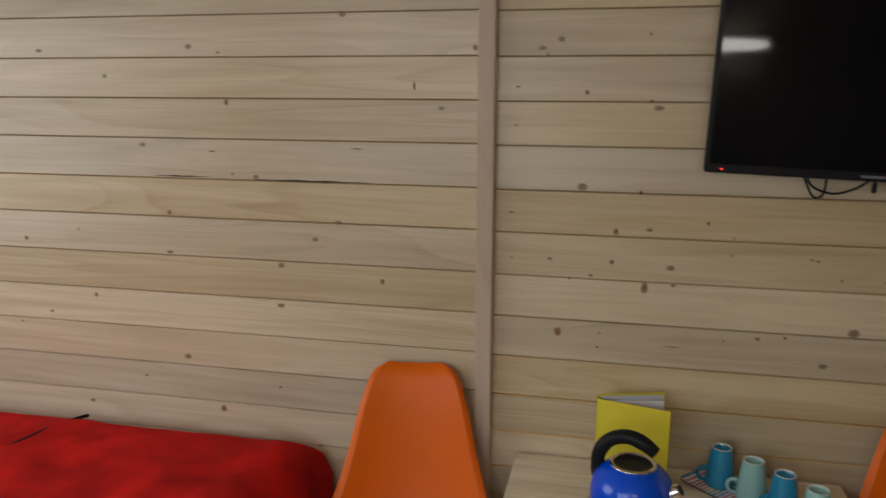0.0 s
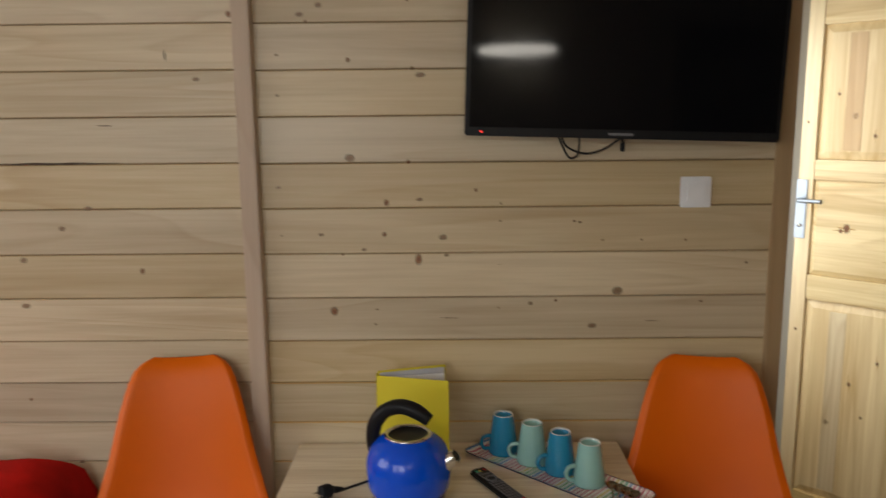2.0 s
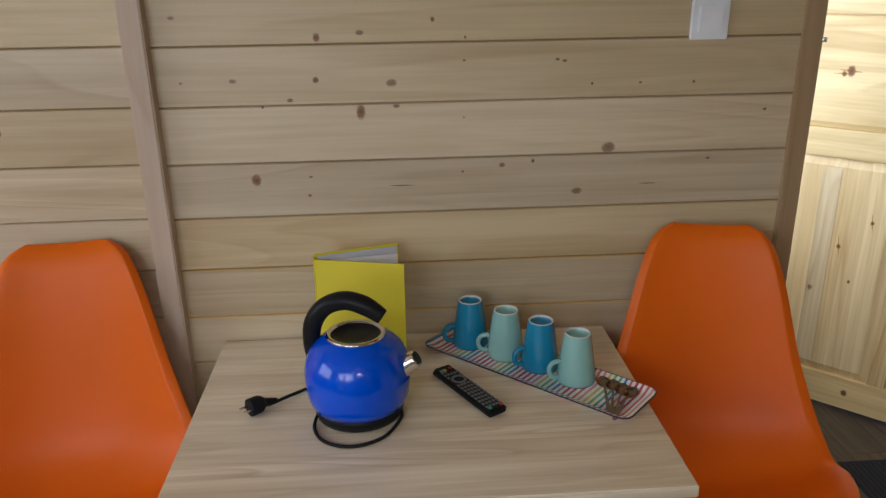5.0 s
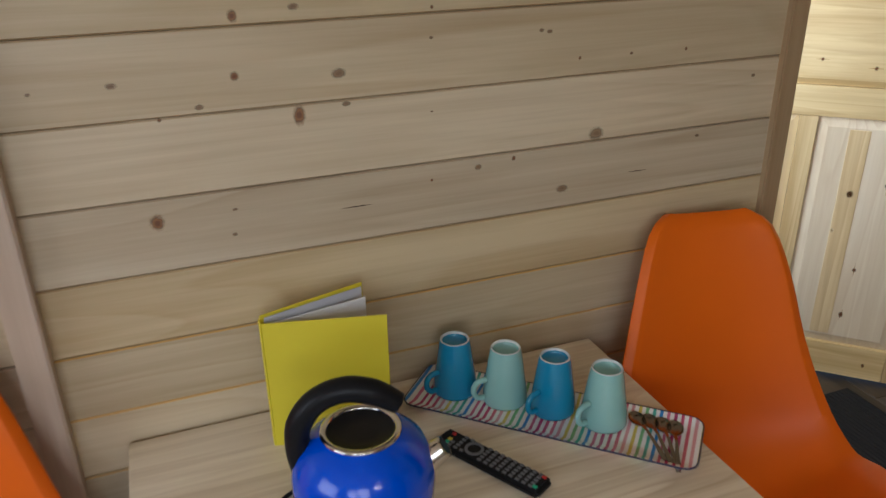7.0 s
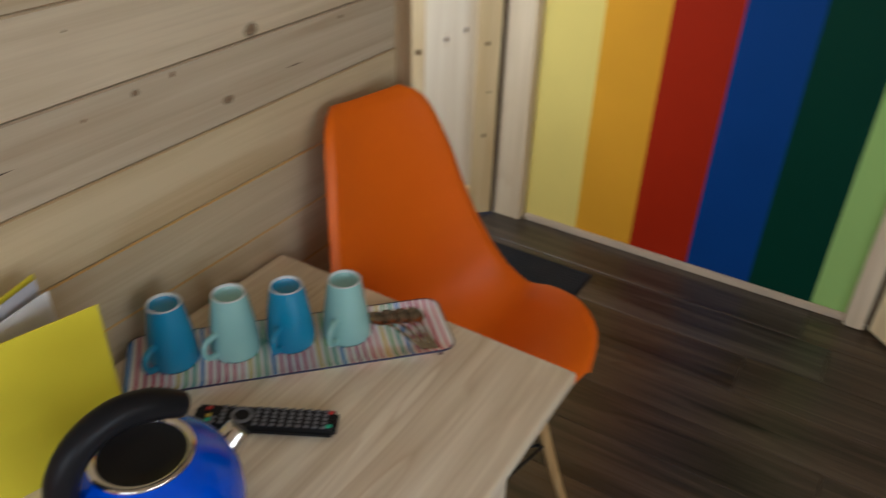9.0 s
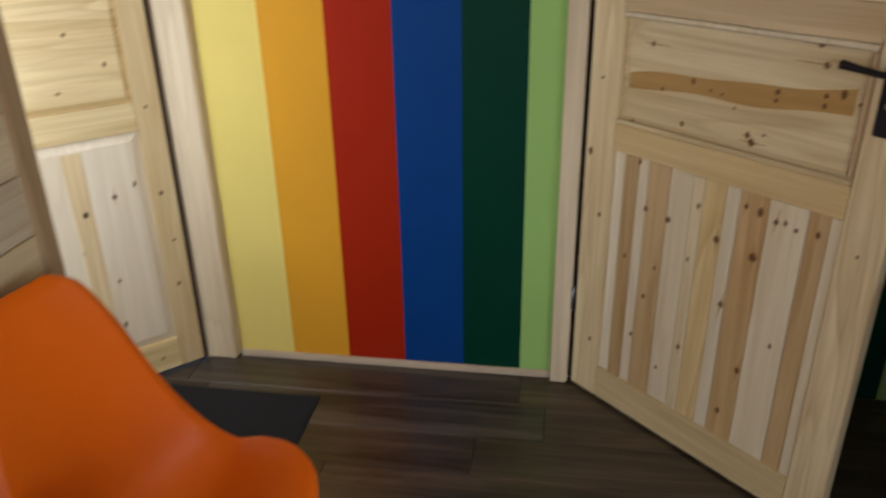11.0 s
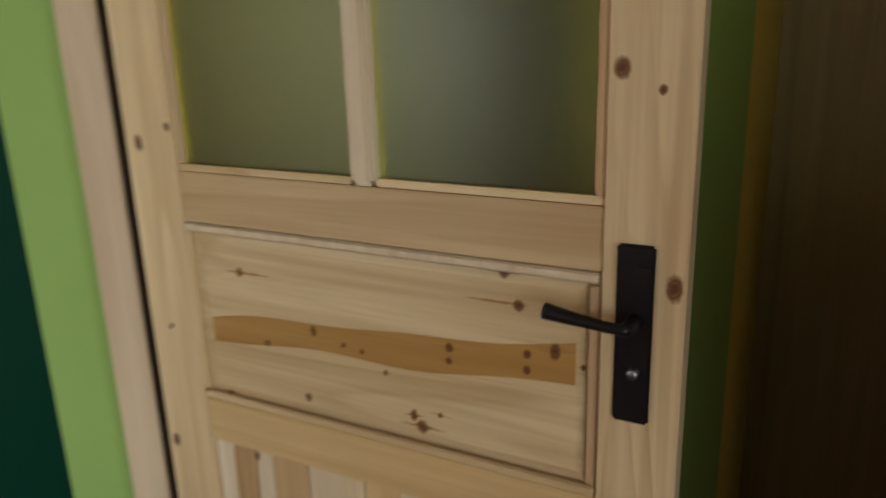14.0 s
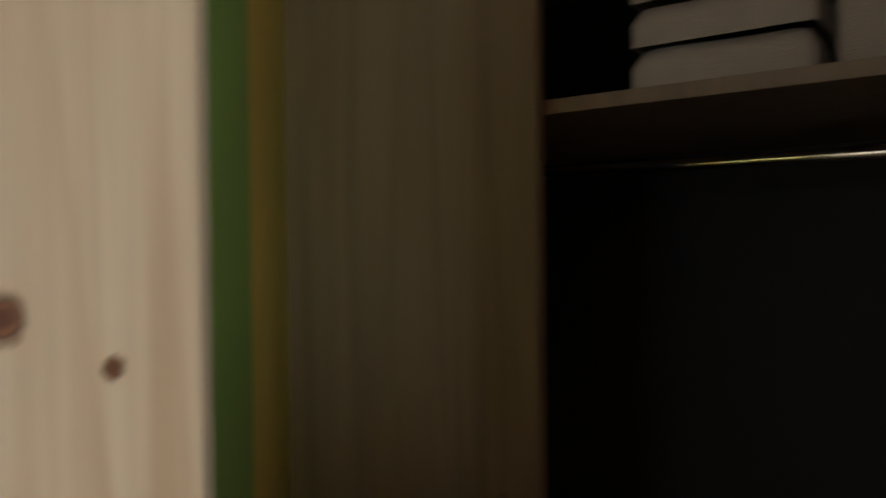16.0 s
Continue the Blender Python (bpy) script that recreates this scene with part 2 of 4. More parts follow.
PAINTS = {
    "yellow": plain("yellow_wall_paint", (0.76, 0.60, 0.16), 0.6, 0, 24, 0.04, 0.15),
    "orange": plain("orange_wall_paint", (0.70, 0.33, 0.02), 0.6, 0, 24, 0.04, 0.15),
    "red": plain("red_wall_paint", (0.36, 0.018, 0.002), 0.6, 0, 24, 0.04, 0.15),
    "blue": plain("blue_wall_paint", (0.004, 0.045, 0.20), 0.55, 0, 24, 0.05, 0.15),
    "dark_green": plain("dark_green_wall_paint", (0.001, 0.036, 0.019), 0.55, 0, 24, 0.05, 0.15),
    "light_green": plain("light_green_wall_paint", (0.33, 0.52, 0.15), 0.6, 0, 24, 0.04, 0.15),
}

for _m in (*PAINTS.values(), RED, BLACK, BLACK_SOFT):
    _m.node_tree.nodes["Principled BSDF"].inputs["Specular IOR Level"].default_value = PAINT_SPEC

for _m, _spec in ((ORANGE, 0.25), (SCREEN, 0.13), (BLUE, 0.3)):
    _m.node_tree.nodes["Principled BSDF"].inputs["Specular IOR Level"].default_value = _spec

FROST, _n, _l, _b = base("frosted_glass")
_b.inputs["Base Color"].default_value = (0.84, 0.84, 0.20, 1)
_b.inputs["Transmission Weight"].default_value, _b.inputs["Roughness"].default_value, _b.inputs["IOR"].default_value = 1.0, 0.3, 1.45

LAMP, _n, _l, _b = base("lit_white_diffuser")
_b.inputs["Base Color"].default_value = (0.9, 0.9, 0.88, 1)
_b.inputs["Emission Color"].default_value, _b.inputs["Emission Strength"].default_value = (1.0, 0.95, 0.86, 1), 48.0
LED, _n, _l, _b = base("red_standby_light")
_b.inputs["Base Color"].default_value = (0.5, 0.02, 0.02, 1)
_b.inputs["Emission Color"].default_value, _b.inputs["Emission Strength"].default_value = (1.0, 0.03, 0.02, 1), 2.0


def stripes_material():
    """Woven-look coloured stripes across the tray with white between them."""
    m, nodes, links, bsdf = base("striped_melamine")
    co, sep = nodes.new("ShaderNodeTexCoord"), nodes.new("ShaderNodeSeparateXYZ")
    links.new(co.outputs["Object"], sep.inputs[0])
    f = math_node(nodes, links, "FRACT", math_node(nodes, links, "ADD", math_node(nodes, links, "MULTIPLY", sep.outputs[0], 1 / 0.105), 10.0), None)
    white = (0.88, 0.86, 0.83)
    tones = [(0.52, 0.08, 0.16), (0.60, 0.14, 0.20), (0.68, 0.34, 0.36), (0.68, 0.54, 0.12), (0.22, 0.48, 0.22), (0.10, 0.42, 0.34), (0.06, 0.26, 0.62), (0.58, 0.16, 0.26), (0.44, 0.06, 0.16)]
    stops = []
    for i, c in enumerate(tones):
        stops += [(i / 9, c), (i / 9 + 0.05, white)]
    r = ramp(nodes, stops, "CONSTANT")
    links.new(f, r.inputs[0])
    links.new(r.outputs[0], bsdf.inputs["Base Color"])
    bsdf.inputs["Roughness"].default_value, bsdf.inputs["Coat Weight"].default_value = 0.25, 0.3
    return m


STRIPES = stripes_material()


# ---- building helpers ----
def mesh_of(bm, name, material, smooth=False):
    me = bpy.data.meshes.new(name)
    bm.normal_update()
    bm.to_mesh(me)
    bm.free()
    me.materials.append(material)
    if smooth:
        for p in me.polygons:
            p.use_smooth = True
    return me


def part(name, bm, material, parent=None, label="", at=None, smooth=False):
    ob = new(name, mesh_of(bm, name, material, smooth))
    if parent is not None:
        ob.parent = parent
    if at is not None:
        ob.matrix_basis = at
    if label:
        ob["label"] = label
    return ob


def shared(name, me, parent, at):
    ob = new(name, me)
    ob.parent = parent
    ob.matrix_basis = at
    return ob


def thing(name, m, label, category, group="", kind=""):
    ob = new(name)
    ob.empty_display_size = 0.05
    ob.matrix_basis = m
    return tagged(ob, label, category, group, kind)


def box(x0, x1, y0, y1, z0, z1, bevel=0.0, segments=2, bm=None):
    made = bmesh.new()
    bmesh.ops.create_cube(made, size=1, matrix=Matrix.Translation(((x0 + x1) / 2, (y0 + y1) / 2, (z0 + z1) / 2)) @ Matrix.Diagonal((x1 - x0, y1 - y0, z1 - z0, 1)))
    if bevel:
        bmesh.ops.bevel(made, geom=made.edges[:], offset=bevel, segments=segments, affect="EDGES", clamp_overlap=True)
    if bm is None:
        return made
    tmp = bpy.data.meshes.new("tmp")
    made.to_mesh(tmp)
    made.free()
    bm.from_mesh(tmp)
    bpy.data.meshes.remove(tmp)
    return bm


def lathe(profile, n=40, bm=None):
    """Turns (radius, height) pairs round the z axis."""
    bm = bm or bmesh.new()
    rings = []
    for r, z in profile:
        if r < 1e-5:
            rings.append([bm.verts.new((0, 0, z))])
        else:
            rings.append([bm.verts.new((r * math.cos(2 * math.pi * i / n), r * math.sin(2 * math.pi * i / n), z)) for i in range(n)])
    for a, b in zip(rings, rings[1:]):
        for i in range(n):
            j = (i + 1) % n
            q = [a[i % len(a)], a[j % len(a)], b[j % len(b)], b[i % len(b)]]
            q = list(dict.fromkeys(q))
            if len(q) > 2:
                bm.faces.new(q)
    bmesh.ops.recalc_face_normals(bm, faces=bm.faces[:])
    return bm


def tube(points, radius, n=10, bm=None, smooth_steps=6):
    """A round tube along a smooth line through the points; radius may be a list."""
    bm = bm or bmesh.new()
    p = [Vector(q) for q in points]
    radii = radius if isinstance(radius, (list, tuple)) else [radius] * len(p)
    line = []
    for i in range(len(p) - 1):
        a, b, c, d = p[max(i - 1, 0)], p[i], p[i + 1], p[min(i + 2, len(p) - 1)]
        for s in range(smooth_steps):
            u = s / smooth_steps
            line.append((0.5 * ((2 * b) + (c - a) * u + (2 * a - 5 * b + 4 * c - d) * u * u + (3 * b - a - 3 * c + d) * u ** 3), radii[i] * (1 - u) + radii[i + 1] * u))
    line.append((p[-1], radii[-1]))
    rings, side = [], None
    for i, (q, r) in enumerate(line):
        way = (line[min(i + 1, len(line) - 1)][0] - line[max(i - 1, 0)][0]).normalized()
        side = (side - way * side.dot(way)).normalized() if side else way.orthogonal().normalized()
        up = way.cross(side)
        rings.append([bm.verts.new(q + r * (side * math.cos(2 * math.pi * k / n) + up * math.sin(2 * math.pi * k / n))) for k in range(n)])
    for a, b in zip(rings, rings[1:]):
        for k in range(n):
            bm.faces.new((a[k], a[(k + 1) % n], b[(k + 1) % n], b[k]))
    bm.faces.new(rings[0][::-1])
    bm.faces.new(rings[-1])
    bmesh.ops.recalc_face_normals(bm, faces=bm.faces[:])
    return bm


def disc(rx, rz, n=16):
    """A thin flat ellipse in the xz plane, facing -y."""
    bm = bmesh.new()
    bm.faces.new([bm.verts.new((rx * math.cos(2 * math.pi * i / n), 0, rz * math.sin(2 * math.pi * i / n))) for i in range(n)])
    return bm


def structure(name, bm, material, label, category, at=None):
    return tagged(part(name, bm, material, None, label, at), label, category, "", "structure")


# ---- the large structure ----
X0, XE, YS, H = -2.4, 2.61, -3.0, 2.4      # west wall, striped east wall, south wall, ceiling
XC, YN = 1.46, 1.4                          # end of the boarded wall, far end of the entrance alcove

floor = structure("floor", box(X0 - 0.1, 4.3, YS - 0.1, YN + 0.1, -0.12, -0.012), GAP, "dark brown oak-look vinyl plank floor", "floor")
structure("ceiling", box(X0 - 0.1, 4.3, YS - 0.1, YN + 0.1, H, H + 0.1), CEILING, "pale pine boarded ceiling of the cabin", "ceiling")
wall_north = structure("wall_north", box(X0, XC - 0.012, 0.022, 0.16, 0, H), GAP, "cabin wall clad in pale knotty pine boards", "wall")
bm = box(X0 - 0.12, X0, YS, -2.2, 0, H)
box(X0 - 0.12, X0, -0.5, 0.16, 0, H, bm=bm)
box(X0 - 0.12, X0, -2.2, -0.5, 0, 0.9, bm=bm)
box(X0 - 0.12, X0, -2.2, -0.5, 2.2, H, bm=bm)
structure("wall_west", bm, WHITE_WALL, "plain cabin wall with a wide window opening", "wall")
bm = box(X0, -1.65, YS - 0.12, YS, 0, H)
box(-0.85, -0.7, YS - 0.12, YS, 0, H, bm=bm)
box(0.1, XE + 0.14, YS - 0.12, YS, 0, H, bm=bm)
for xa, xb in ((-1.65, -0.85), (-0.7, 0.1)):
    box(xa, xb, YS - 0.12, YS, 0, 1.0, bm=bm)
    box(xa, xb, YS - 0.12, YS, 2.2, H, bm=bm)
structure("wall_south", bm, WHITE_WALL, "plain cabin wall with two window openings", "wall")
bm = box(XC - 0.12, XC, 0.16, 0.29, 0, H)
box(XC - 0.12, XC, 1.07, YN, 0, H, bm=bm)
box(XC - 0.12, XC, 0.29, 1.07, 0, 0.78, bm=bm)
box(XC - 0.12, XC, 0.29, 1.07, 2.05, H, bm=bm)
structure("wall_alcove", bm, WHITE_WALL, "plain alcove wall with a window opening", "wall")
structure("wall_alcove_end", box(XC - 0.12, XE + 0.14, YN, YN + 0.12, 0, H), WHITE_WALL, "plain wall at the end of the entrance alcove", "wall")
bm = box(XE, XE + 0.14, YS, -1.99, 0, H)
box(XE, XE + 0.14, -1.055, 0.30, 0, H, bm=bm)
box(XE, XE + 0.14, 1.22, YN, 0, H, bm=bm)
box(XE, XE + 0.14, -1.99, -1.055, 2.06, H, bm=bm)
box(XE, XE + 0.14, 0.30, 1.22, 2.06, H, bm=bm)
wall_east = structure("wall_east", bm, WHITE_WALL, "wall painted in broad upright rainbow stripes", "wall")
bm = box(4.2, 4.3, -2.4, -0.5, 0, H)
box(XE + 0.14, 4.2, -2.4, -2.3, 0, H, bm=bm)
box(XE + 0.14, 4.2, -0.6, -0.5, 0, H, bm=bm)
structure("wall_bathroom", bm, TILE, "olive painted walls of the room behind the door", "wall")
structure("ground", box(-60, 60, -60, 60, -0.3, -0.2), GRASS, "grass around the cabin", "ground")

# painted stripes, upright on the east wall
bands = [("yellow", 0.205, -0.012), ("orange", -0.012, -0.23), ("red", -0.23, -0.446), ("blue", -0.446, -0.665), ("dark_green", -0.665, -0.874), ("light_green", -0.874, -0.985),
         ("dark_green", -1.992, -2.106), ("light_green", -2.106, -2.32), ("yellow", -2.32, -2.53), ("orange", -2.53, -2.74), ("red", -2.74, -2.95), ("blue", -2.95, -2.998)]
for colour, ya, yb in bands:
    part("painted_stripe", box(XE - 0.004, XE, yb, ya, 0.0, H - 0.002), PAINTS[colour], wall_east, colour.replace("_", " ") + " painted stripe")

skirt = structure("baseboard", box(XE - 0.02, XE - 0.0045, -0.985, 0.2, 0, 0.028, 0.004), SKIRT, "low pale wooden skirting strip below the stripes", "baseboard")

# jambs of the two doorways
for i, (ya, yb) in enumerate(((0.21, 0.335), (-1.047, -0.985)), 1):
    structure("door_jamb_%d" % i, box(XE - 0.042, XE + 0.15, ya, yb, 0, 2.1, 0.005), JAMB_WOOD, "bare pine door jamb beside the painted stripes", "door jamb")

# boarded wall: two bays of boards with a cover strip between them
def board_mesh(name, length, height, edge):
    """A board with chamfered long edges; its face lies at y = 0 and its length along x."""
    c, g = 0.0024, 0.0005
    prof = [(0.02, g), (c, g), (0.0, g + c), (0.0, height - g - c), (c, height - g), (0.02, height - g)]
    bm = bmesh.new()
    a = [bm.verts.new((-length / 2, y, z)) for y, z in prof]
    b = [bm.verts.new((length / 2, y, z)) for y, z in prof]
    for i in range(len(prof)):
        j = (i + 1) % len(prof)
        bm.faces.new((a[i], b[i], b[j], a[j])).material_index = 1 if i in (1, 3) else 0
    bm.faces.new(a)
    bm.faces.new(b[::-1])
    bmesh.ops.recalc_face_normals(bm, faces=bm.faces[:])
    made = mesh_of(bm, name, PINE_X)
    made.materials.append(edge)
    return made


boards = []
joints = [-0.013, 0.104, 0.222, 0.340, 0.458, 0.576, 0.694, 0.808, 0.922, 1.040, 1.158, 1.278, 1.399, 1.517, 1.637, 1.754, 1.870, 1.987, 2.104, 2.221, 2.338, 2.455]
for xa, xb, lift in ((0.06, 1.43, 0.0), (X0 + 0.002, 0.06, 0.003)):
    made = {}
    for za, zb in zip(joints, joints[1:]):
        low = za < 0.9 and xa > 0
        key = (round(zb - za, 3), low)
        if key not in made:
            made[key] = board_mesh("board", xb - xa - 0.002, zb - za, EDGE_AMBER if low else EDGE_BROWN)
        ob = shared("board", made[key], wall_north, Matrix.Translation(((xa + xb) / 2, random.uniform(-0.0015, 0.0015), za + lift)))
        boards.append((ob, xa, xb, za + lift, zb + lift))

# knots in the boards: place along the wall, height, half length, half height
knot_places = [(-0.818, 1.903, 0.0101), (-0.707, 1.746, 0.0087), (-0.992, 1.619, 0.0087), (-0.626, 1.53, 0.0087), (-0.918, 1.415, 0.008), (-0.374, 1.405, 0.0087), (-0.447, 1.352, 0.0087), (-0.243, 1.236, 0.008),
               (-0.564, 1.143, 0.0101), (-0.89, 0.954, 0.0116), (-0.775, 0.789, 0.0116), (-1.319, 1.895, 0.0087), (-0.346, 1.985, 0.0101), (0.025, 1.893, 0.0087), (-0.067, 1.734, 0.008), (-1.101, 1.82, 0.0072),
               (-1.437, 1.312, 0.008), (-0.924, 1.291, 0.0087), (-0.558, 1.268, 0.0101), (-1.2, 1.138, 0.008), (-1.371, 1.072, 0.0065), (-1.043, 0.877, 0.0058), (-0.578, 0.879, 0.0051), (-1.252, 0.772, 0.008),
               (-0.725, 1.886, 0.0051), (-1.489, 1.029, 0.0043), (-0.452, 0.696, 0.0058), (-1.241, 1.35, 0.0043), (-0.7, 1.538, 0.0043), (-0.095, 0.989, 0.0087)]
knot_places_b = [(0.319, 1.53, 0.013), (0.412, 1.413, 0.0087), (0.499, 1.421, 0.0072), (0.559, 1.32, 0.0101), (0.405, 1.329, 0.0072), (0.238, 1.33, 0.0065), (0.35, 1.289, 0.0058), (0.471, 1.519, 0.0065),
               (0.505, 1.739, 0.0101), (0.485, 1.756, 0.0058), (0.322, 1.778, 0.0065), (0.203, 1.891, 0.0087), (0.251, 1.913, 0.0087), (0.217, 1.874, 0.0043), (0.141, 1.792, 0.0043), (0.138, 1.691, 0.0043),
               (0.646, 1.444, 0.0051), (0.131, 1.455, 0.0051), (0.904, 1.36, 0.0043), (0.474, 1.923, 0.0043), (0.568, 1.272, 0.0058), (1.022, 1.172, 0.015), (0.266, 1.122, 0.0125), (0.957, 1.077, 0.01)]
knot_places_c = [(0.791, 1.14, 0.0066), (0.858, 1.147, 0.0044), (0.381, 1.126, 0.0033), (0.376, 1.085, 0.0039), (0.706, 1.128, 0.0028), (1.245, 1.142, 0.0039), (1.36, 1.246, 0.0044), (1.197, 1.308, 0.0033),
               (0.919, 1.357, 0.0044), (0.71, 1.362, 0.0033), (0.712, 1.408, 0.0033), (0.237, 1.33, 0.0044), (0.134, 1.328, 0.0033), (0.293, 1.276, 0.0033), (0.709, 1.245, 0.0022), (1.082, 1.309, 0.0033),
               (0.979, 1.309, 0.0033)]
knot_meshes = [mesh_of(disc(1.35, 1.0), "knot", KNOT), mesh_of(disc(1.1, 1.3), "knot", KNOT_RED), mesh_of(disc(1.6, 0.9), "knot", KNOT), mesh_of(disc(0.95, 1.5), "knot", KNOT_RED)]


def set_knot(x, z, r, k):
    for ob, xa, xb, za, zb in boards:
        if xa <= x <= xb and za <= z < zb:
            local = ob.matrix_basis.inverted() @ Vector((x, 0, z))
            o = shared("knot", knot_meshes[k], ob, Matrix.Translation((local.x, -0.0011, local.z)) @ Matrix.Diagonal((r * 0.92, 1, r * 0.92, 1)))
            o.visible_shadow = False
            return


for k, (x, z, r) in enumerate(knot_places + knot_places_b + knot_places_c):
    set_knot(x, z, r, k % 3)
set_knot(0.494, 1.262, 0.0135, 3)
for k in range(40):
    set_knot(random.uniform(-2.2, 1.35), random.choice((random.uniform(0.1, 0.62), random.uniform(2.02, 2.35))), random.uniform(0.005, 0.015), k % 3)


def streak_mesh(n=14):
    bm = bmesh.new()
    up = [bm.verts.new((2 * i / n - 1, 0, (0.4 + 0.6 * math.sin(i * 2.3) ** 2) * math.sin(math.pi * i / n))) for i in range(1, n)]
    dn = [bm.verts.new((2 * i / n - 1, 0, -(0.4 + 0.6 * math.cos(i * 1.7) ** 2) * math.sin(math.pi * i / n))) for i in range(n - 1, 0, -1)]
    bm.faces.new([bm.verts.new((-1, 0, 0)), *up, bm.verts.new((1, 0, 0)), *dn][::-1])
    bmesh.ops.recalc_face_normals(bm, faces=bm.faces[:])
    return mesh_of(bm, "split", SPLIT_AND_GAP_SHADE)


streak = streak_mesh()
tail = streak.copy()
tail.materials[0] = STAIN_WOOD
for x, z, l, h in ((-0.871, 1.527, 0.10, 0.0030), (-0.464, 1.523, 0.20, 0.0035), (-0.312, 1.619, 0.022, 0.002), (-0.763, 1.603, 0.014, 0.0022), (-0.144, 1.794, 0.003, 0.018), (0.574, 1.101, 0.028, 0.0014), (1.116, 1.089, 0.022, 0.0012)):
    for ob, xa, xb, za, zb in boards:
        if xa <= x <= xb and za <= z < zb:
            local = ob.matrix_basis.inverted() @ Vector((x, 0, z))
            shared("split", streak, ob, Matrix.Translation((local.x, -0.0009, local.z)) @ Matrix.Diagonal((l, 1, h, 1)))

structure("trim_1", box(0.037, 0.083, -0.030, 0.0215, 0, H, 0.003), TRIM_WOOD, "upright pinkish pine strip over the board joint", "trim")
# corner strip, with its shade put into the wood colour
bm = box(1.418, XC, -0.014, 0.0215, 0, H, 0.003)
box(XC - 0.012, XC, 0.022, 0.16, 0, H, 0.002, bm=bm)
structure("trim_2", bm, SHADED_CORNER_WOOD, "pine corner strip at the end of the boards, browned for shade", "trim")


# ---- doors ----
def door_leaf(name, hinge, tip, width, label):
    """An empty at the hinge foot; its x axis runs to the handle edge, its -y side faces the room."""
    ang = math.atan2(tip[1] - hinge[1], tip[0] - hinge[0])
    return thing(name, Matrix.Translation((hinge[0], hinge[1], 0)) @ Matrix.Rotation(ang, 4, "Z"), label, "door", "", "structure")


def raised(x0, x1, z0, z1, y0, y1, edge):
    """A panel with a sloping border towards its frame, on the -y side (y0) of the leaf."""
    bm = bmesh.new()
    o = [(x0, z0), (x1, z0), (x1, z1), (x0, z1)]
    i = [(x0 + edge, z0 + edge), (x1 - edge, z0 + edge), (x1 - edge, z1 - edge), (x0 + edge, z1 - edge)]
    back = [bm.verts.new((x, y1, z)) for x, z in o]
    rim = [bm.verts.new((x, y0 + 0.010, z)) for x, z in o]
    top = [bm.verts.new((x, y0, z)) for x, z in i]
    for k in range(4):
        j = (k + 1) % 4
        bm.faces.new((back[k], back[j], rim[j], rim[k]))
        bm.faces.new((rim[k], rim[j], top[j], top[k]))
    bm.faces.new(top)
    bm.faces.new(back[::-1])
    bmesh.ops.recalc_face_normals(bm, faces=bm.faces[:])
    return bm


def door_knots(leaf, places, side, upright=True, tails=True):
    """Small red-brown knots, each with a drawn-out streak of resin along the grain."""
    for k, (x, z, r) in enumerate(places):
        shared("knot", knot_meshes[1 if k % 3 else 3], leaf, Matrix.Translation((x, side, z)) @ Matrix.Diagonal((r * 0.72, 1, r * 0.72, 1)))
        turn = Matrix.Rotation(radians(90 + 8 * (k % 3 - 1)) if upright else radians(4 * (k % 3 - 1)), 4, "Y")
        if tails and k % 4 != 2:
            shared("grain_tail", tail, leaf, Matrix.Translation((x, side * 0.985, z)) @ turn @ Matrix.Diagonal((r * (1.8 + k % 3), 1, r * 0.22, 1)))


T = 0.02     # half a leaf's thickness

# door_2: half-glazed pine door standing half open; the room sees its +y side after turning, so it is mirrored
door_2 = door_leaf("door_2", (2.585, -1.075), (1.935, -1.735), 0.926, "half-open knotty pine door with frosted panes and black handle")


def leaf_part(name, leaf, x0, x1, z0, z1, mat, front, back=None, bevel=0.002, label=""):
    ya, yb = sorted((front, back if back is not None else -front))
    return part(name, box(x0, x1, ya, yb, z0, z1, bevel), mat, leaf, label)


W2 = 0.925
leaf_part("stile", door_2, 0.0, 0.112, 0.012, 2.04, DOOR_V, T)
leaf_part("stile", door_2, 0.822, W2, 0.012, 2.04, DOOR_V, T)
leaf_part("rail", door_2, 0.113, 0.821, 1.312, 1.395, RAIL_WOOD, T - 0.001)
leaf_part("rail", door_2, 0.113, 0.821, 0.905, 0.99, RAIL_WOOD, T - 0.001)
leaf_part("rail", door_2, 0.113, 0.821, 0.012, 0.13, DOOR_H, T - 0.001)
leaf_part("rail", door_2, 0.113, 0.821, 1.93, 2.04, DOOR_H, T - 0.001)
leaf_part("mullion", door_2, 0.452, 0.492, 1.396, 1.929, PALE_WOOD_V, T + 0.004, None, 0.008)
for xa, xb in ((0.113, 0.451), (0.493, 0.821)):
    leaf_part("pane", door_2, xa, xb, 1.396, 1.929, FROST, 0.003, None, 0, "frosted glass pane").visible_shadow = False
    part("glazing_bead", box(xa, xb, 0.004, T - 0.004, 1.396, 1.407, 0.002), DOOR_H, door_2)
part("glazing_bead", box(0.809, 0.821, 0.004, T - 0.002, 1.408, 1.929, 0.002), STAIN_WOOD_V, door_2)
part("glazing_bead", box(0.113, 0.123, 0.004, T - 0.006, 1.408, 1.929, 0.002), DOOR_V, door_2)
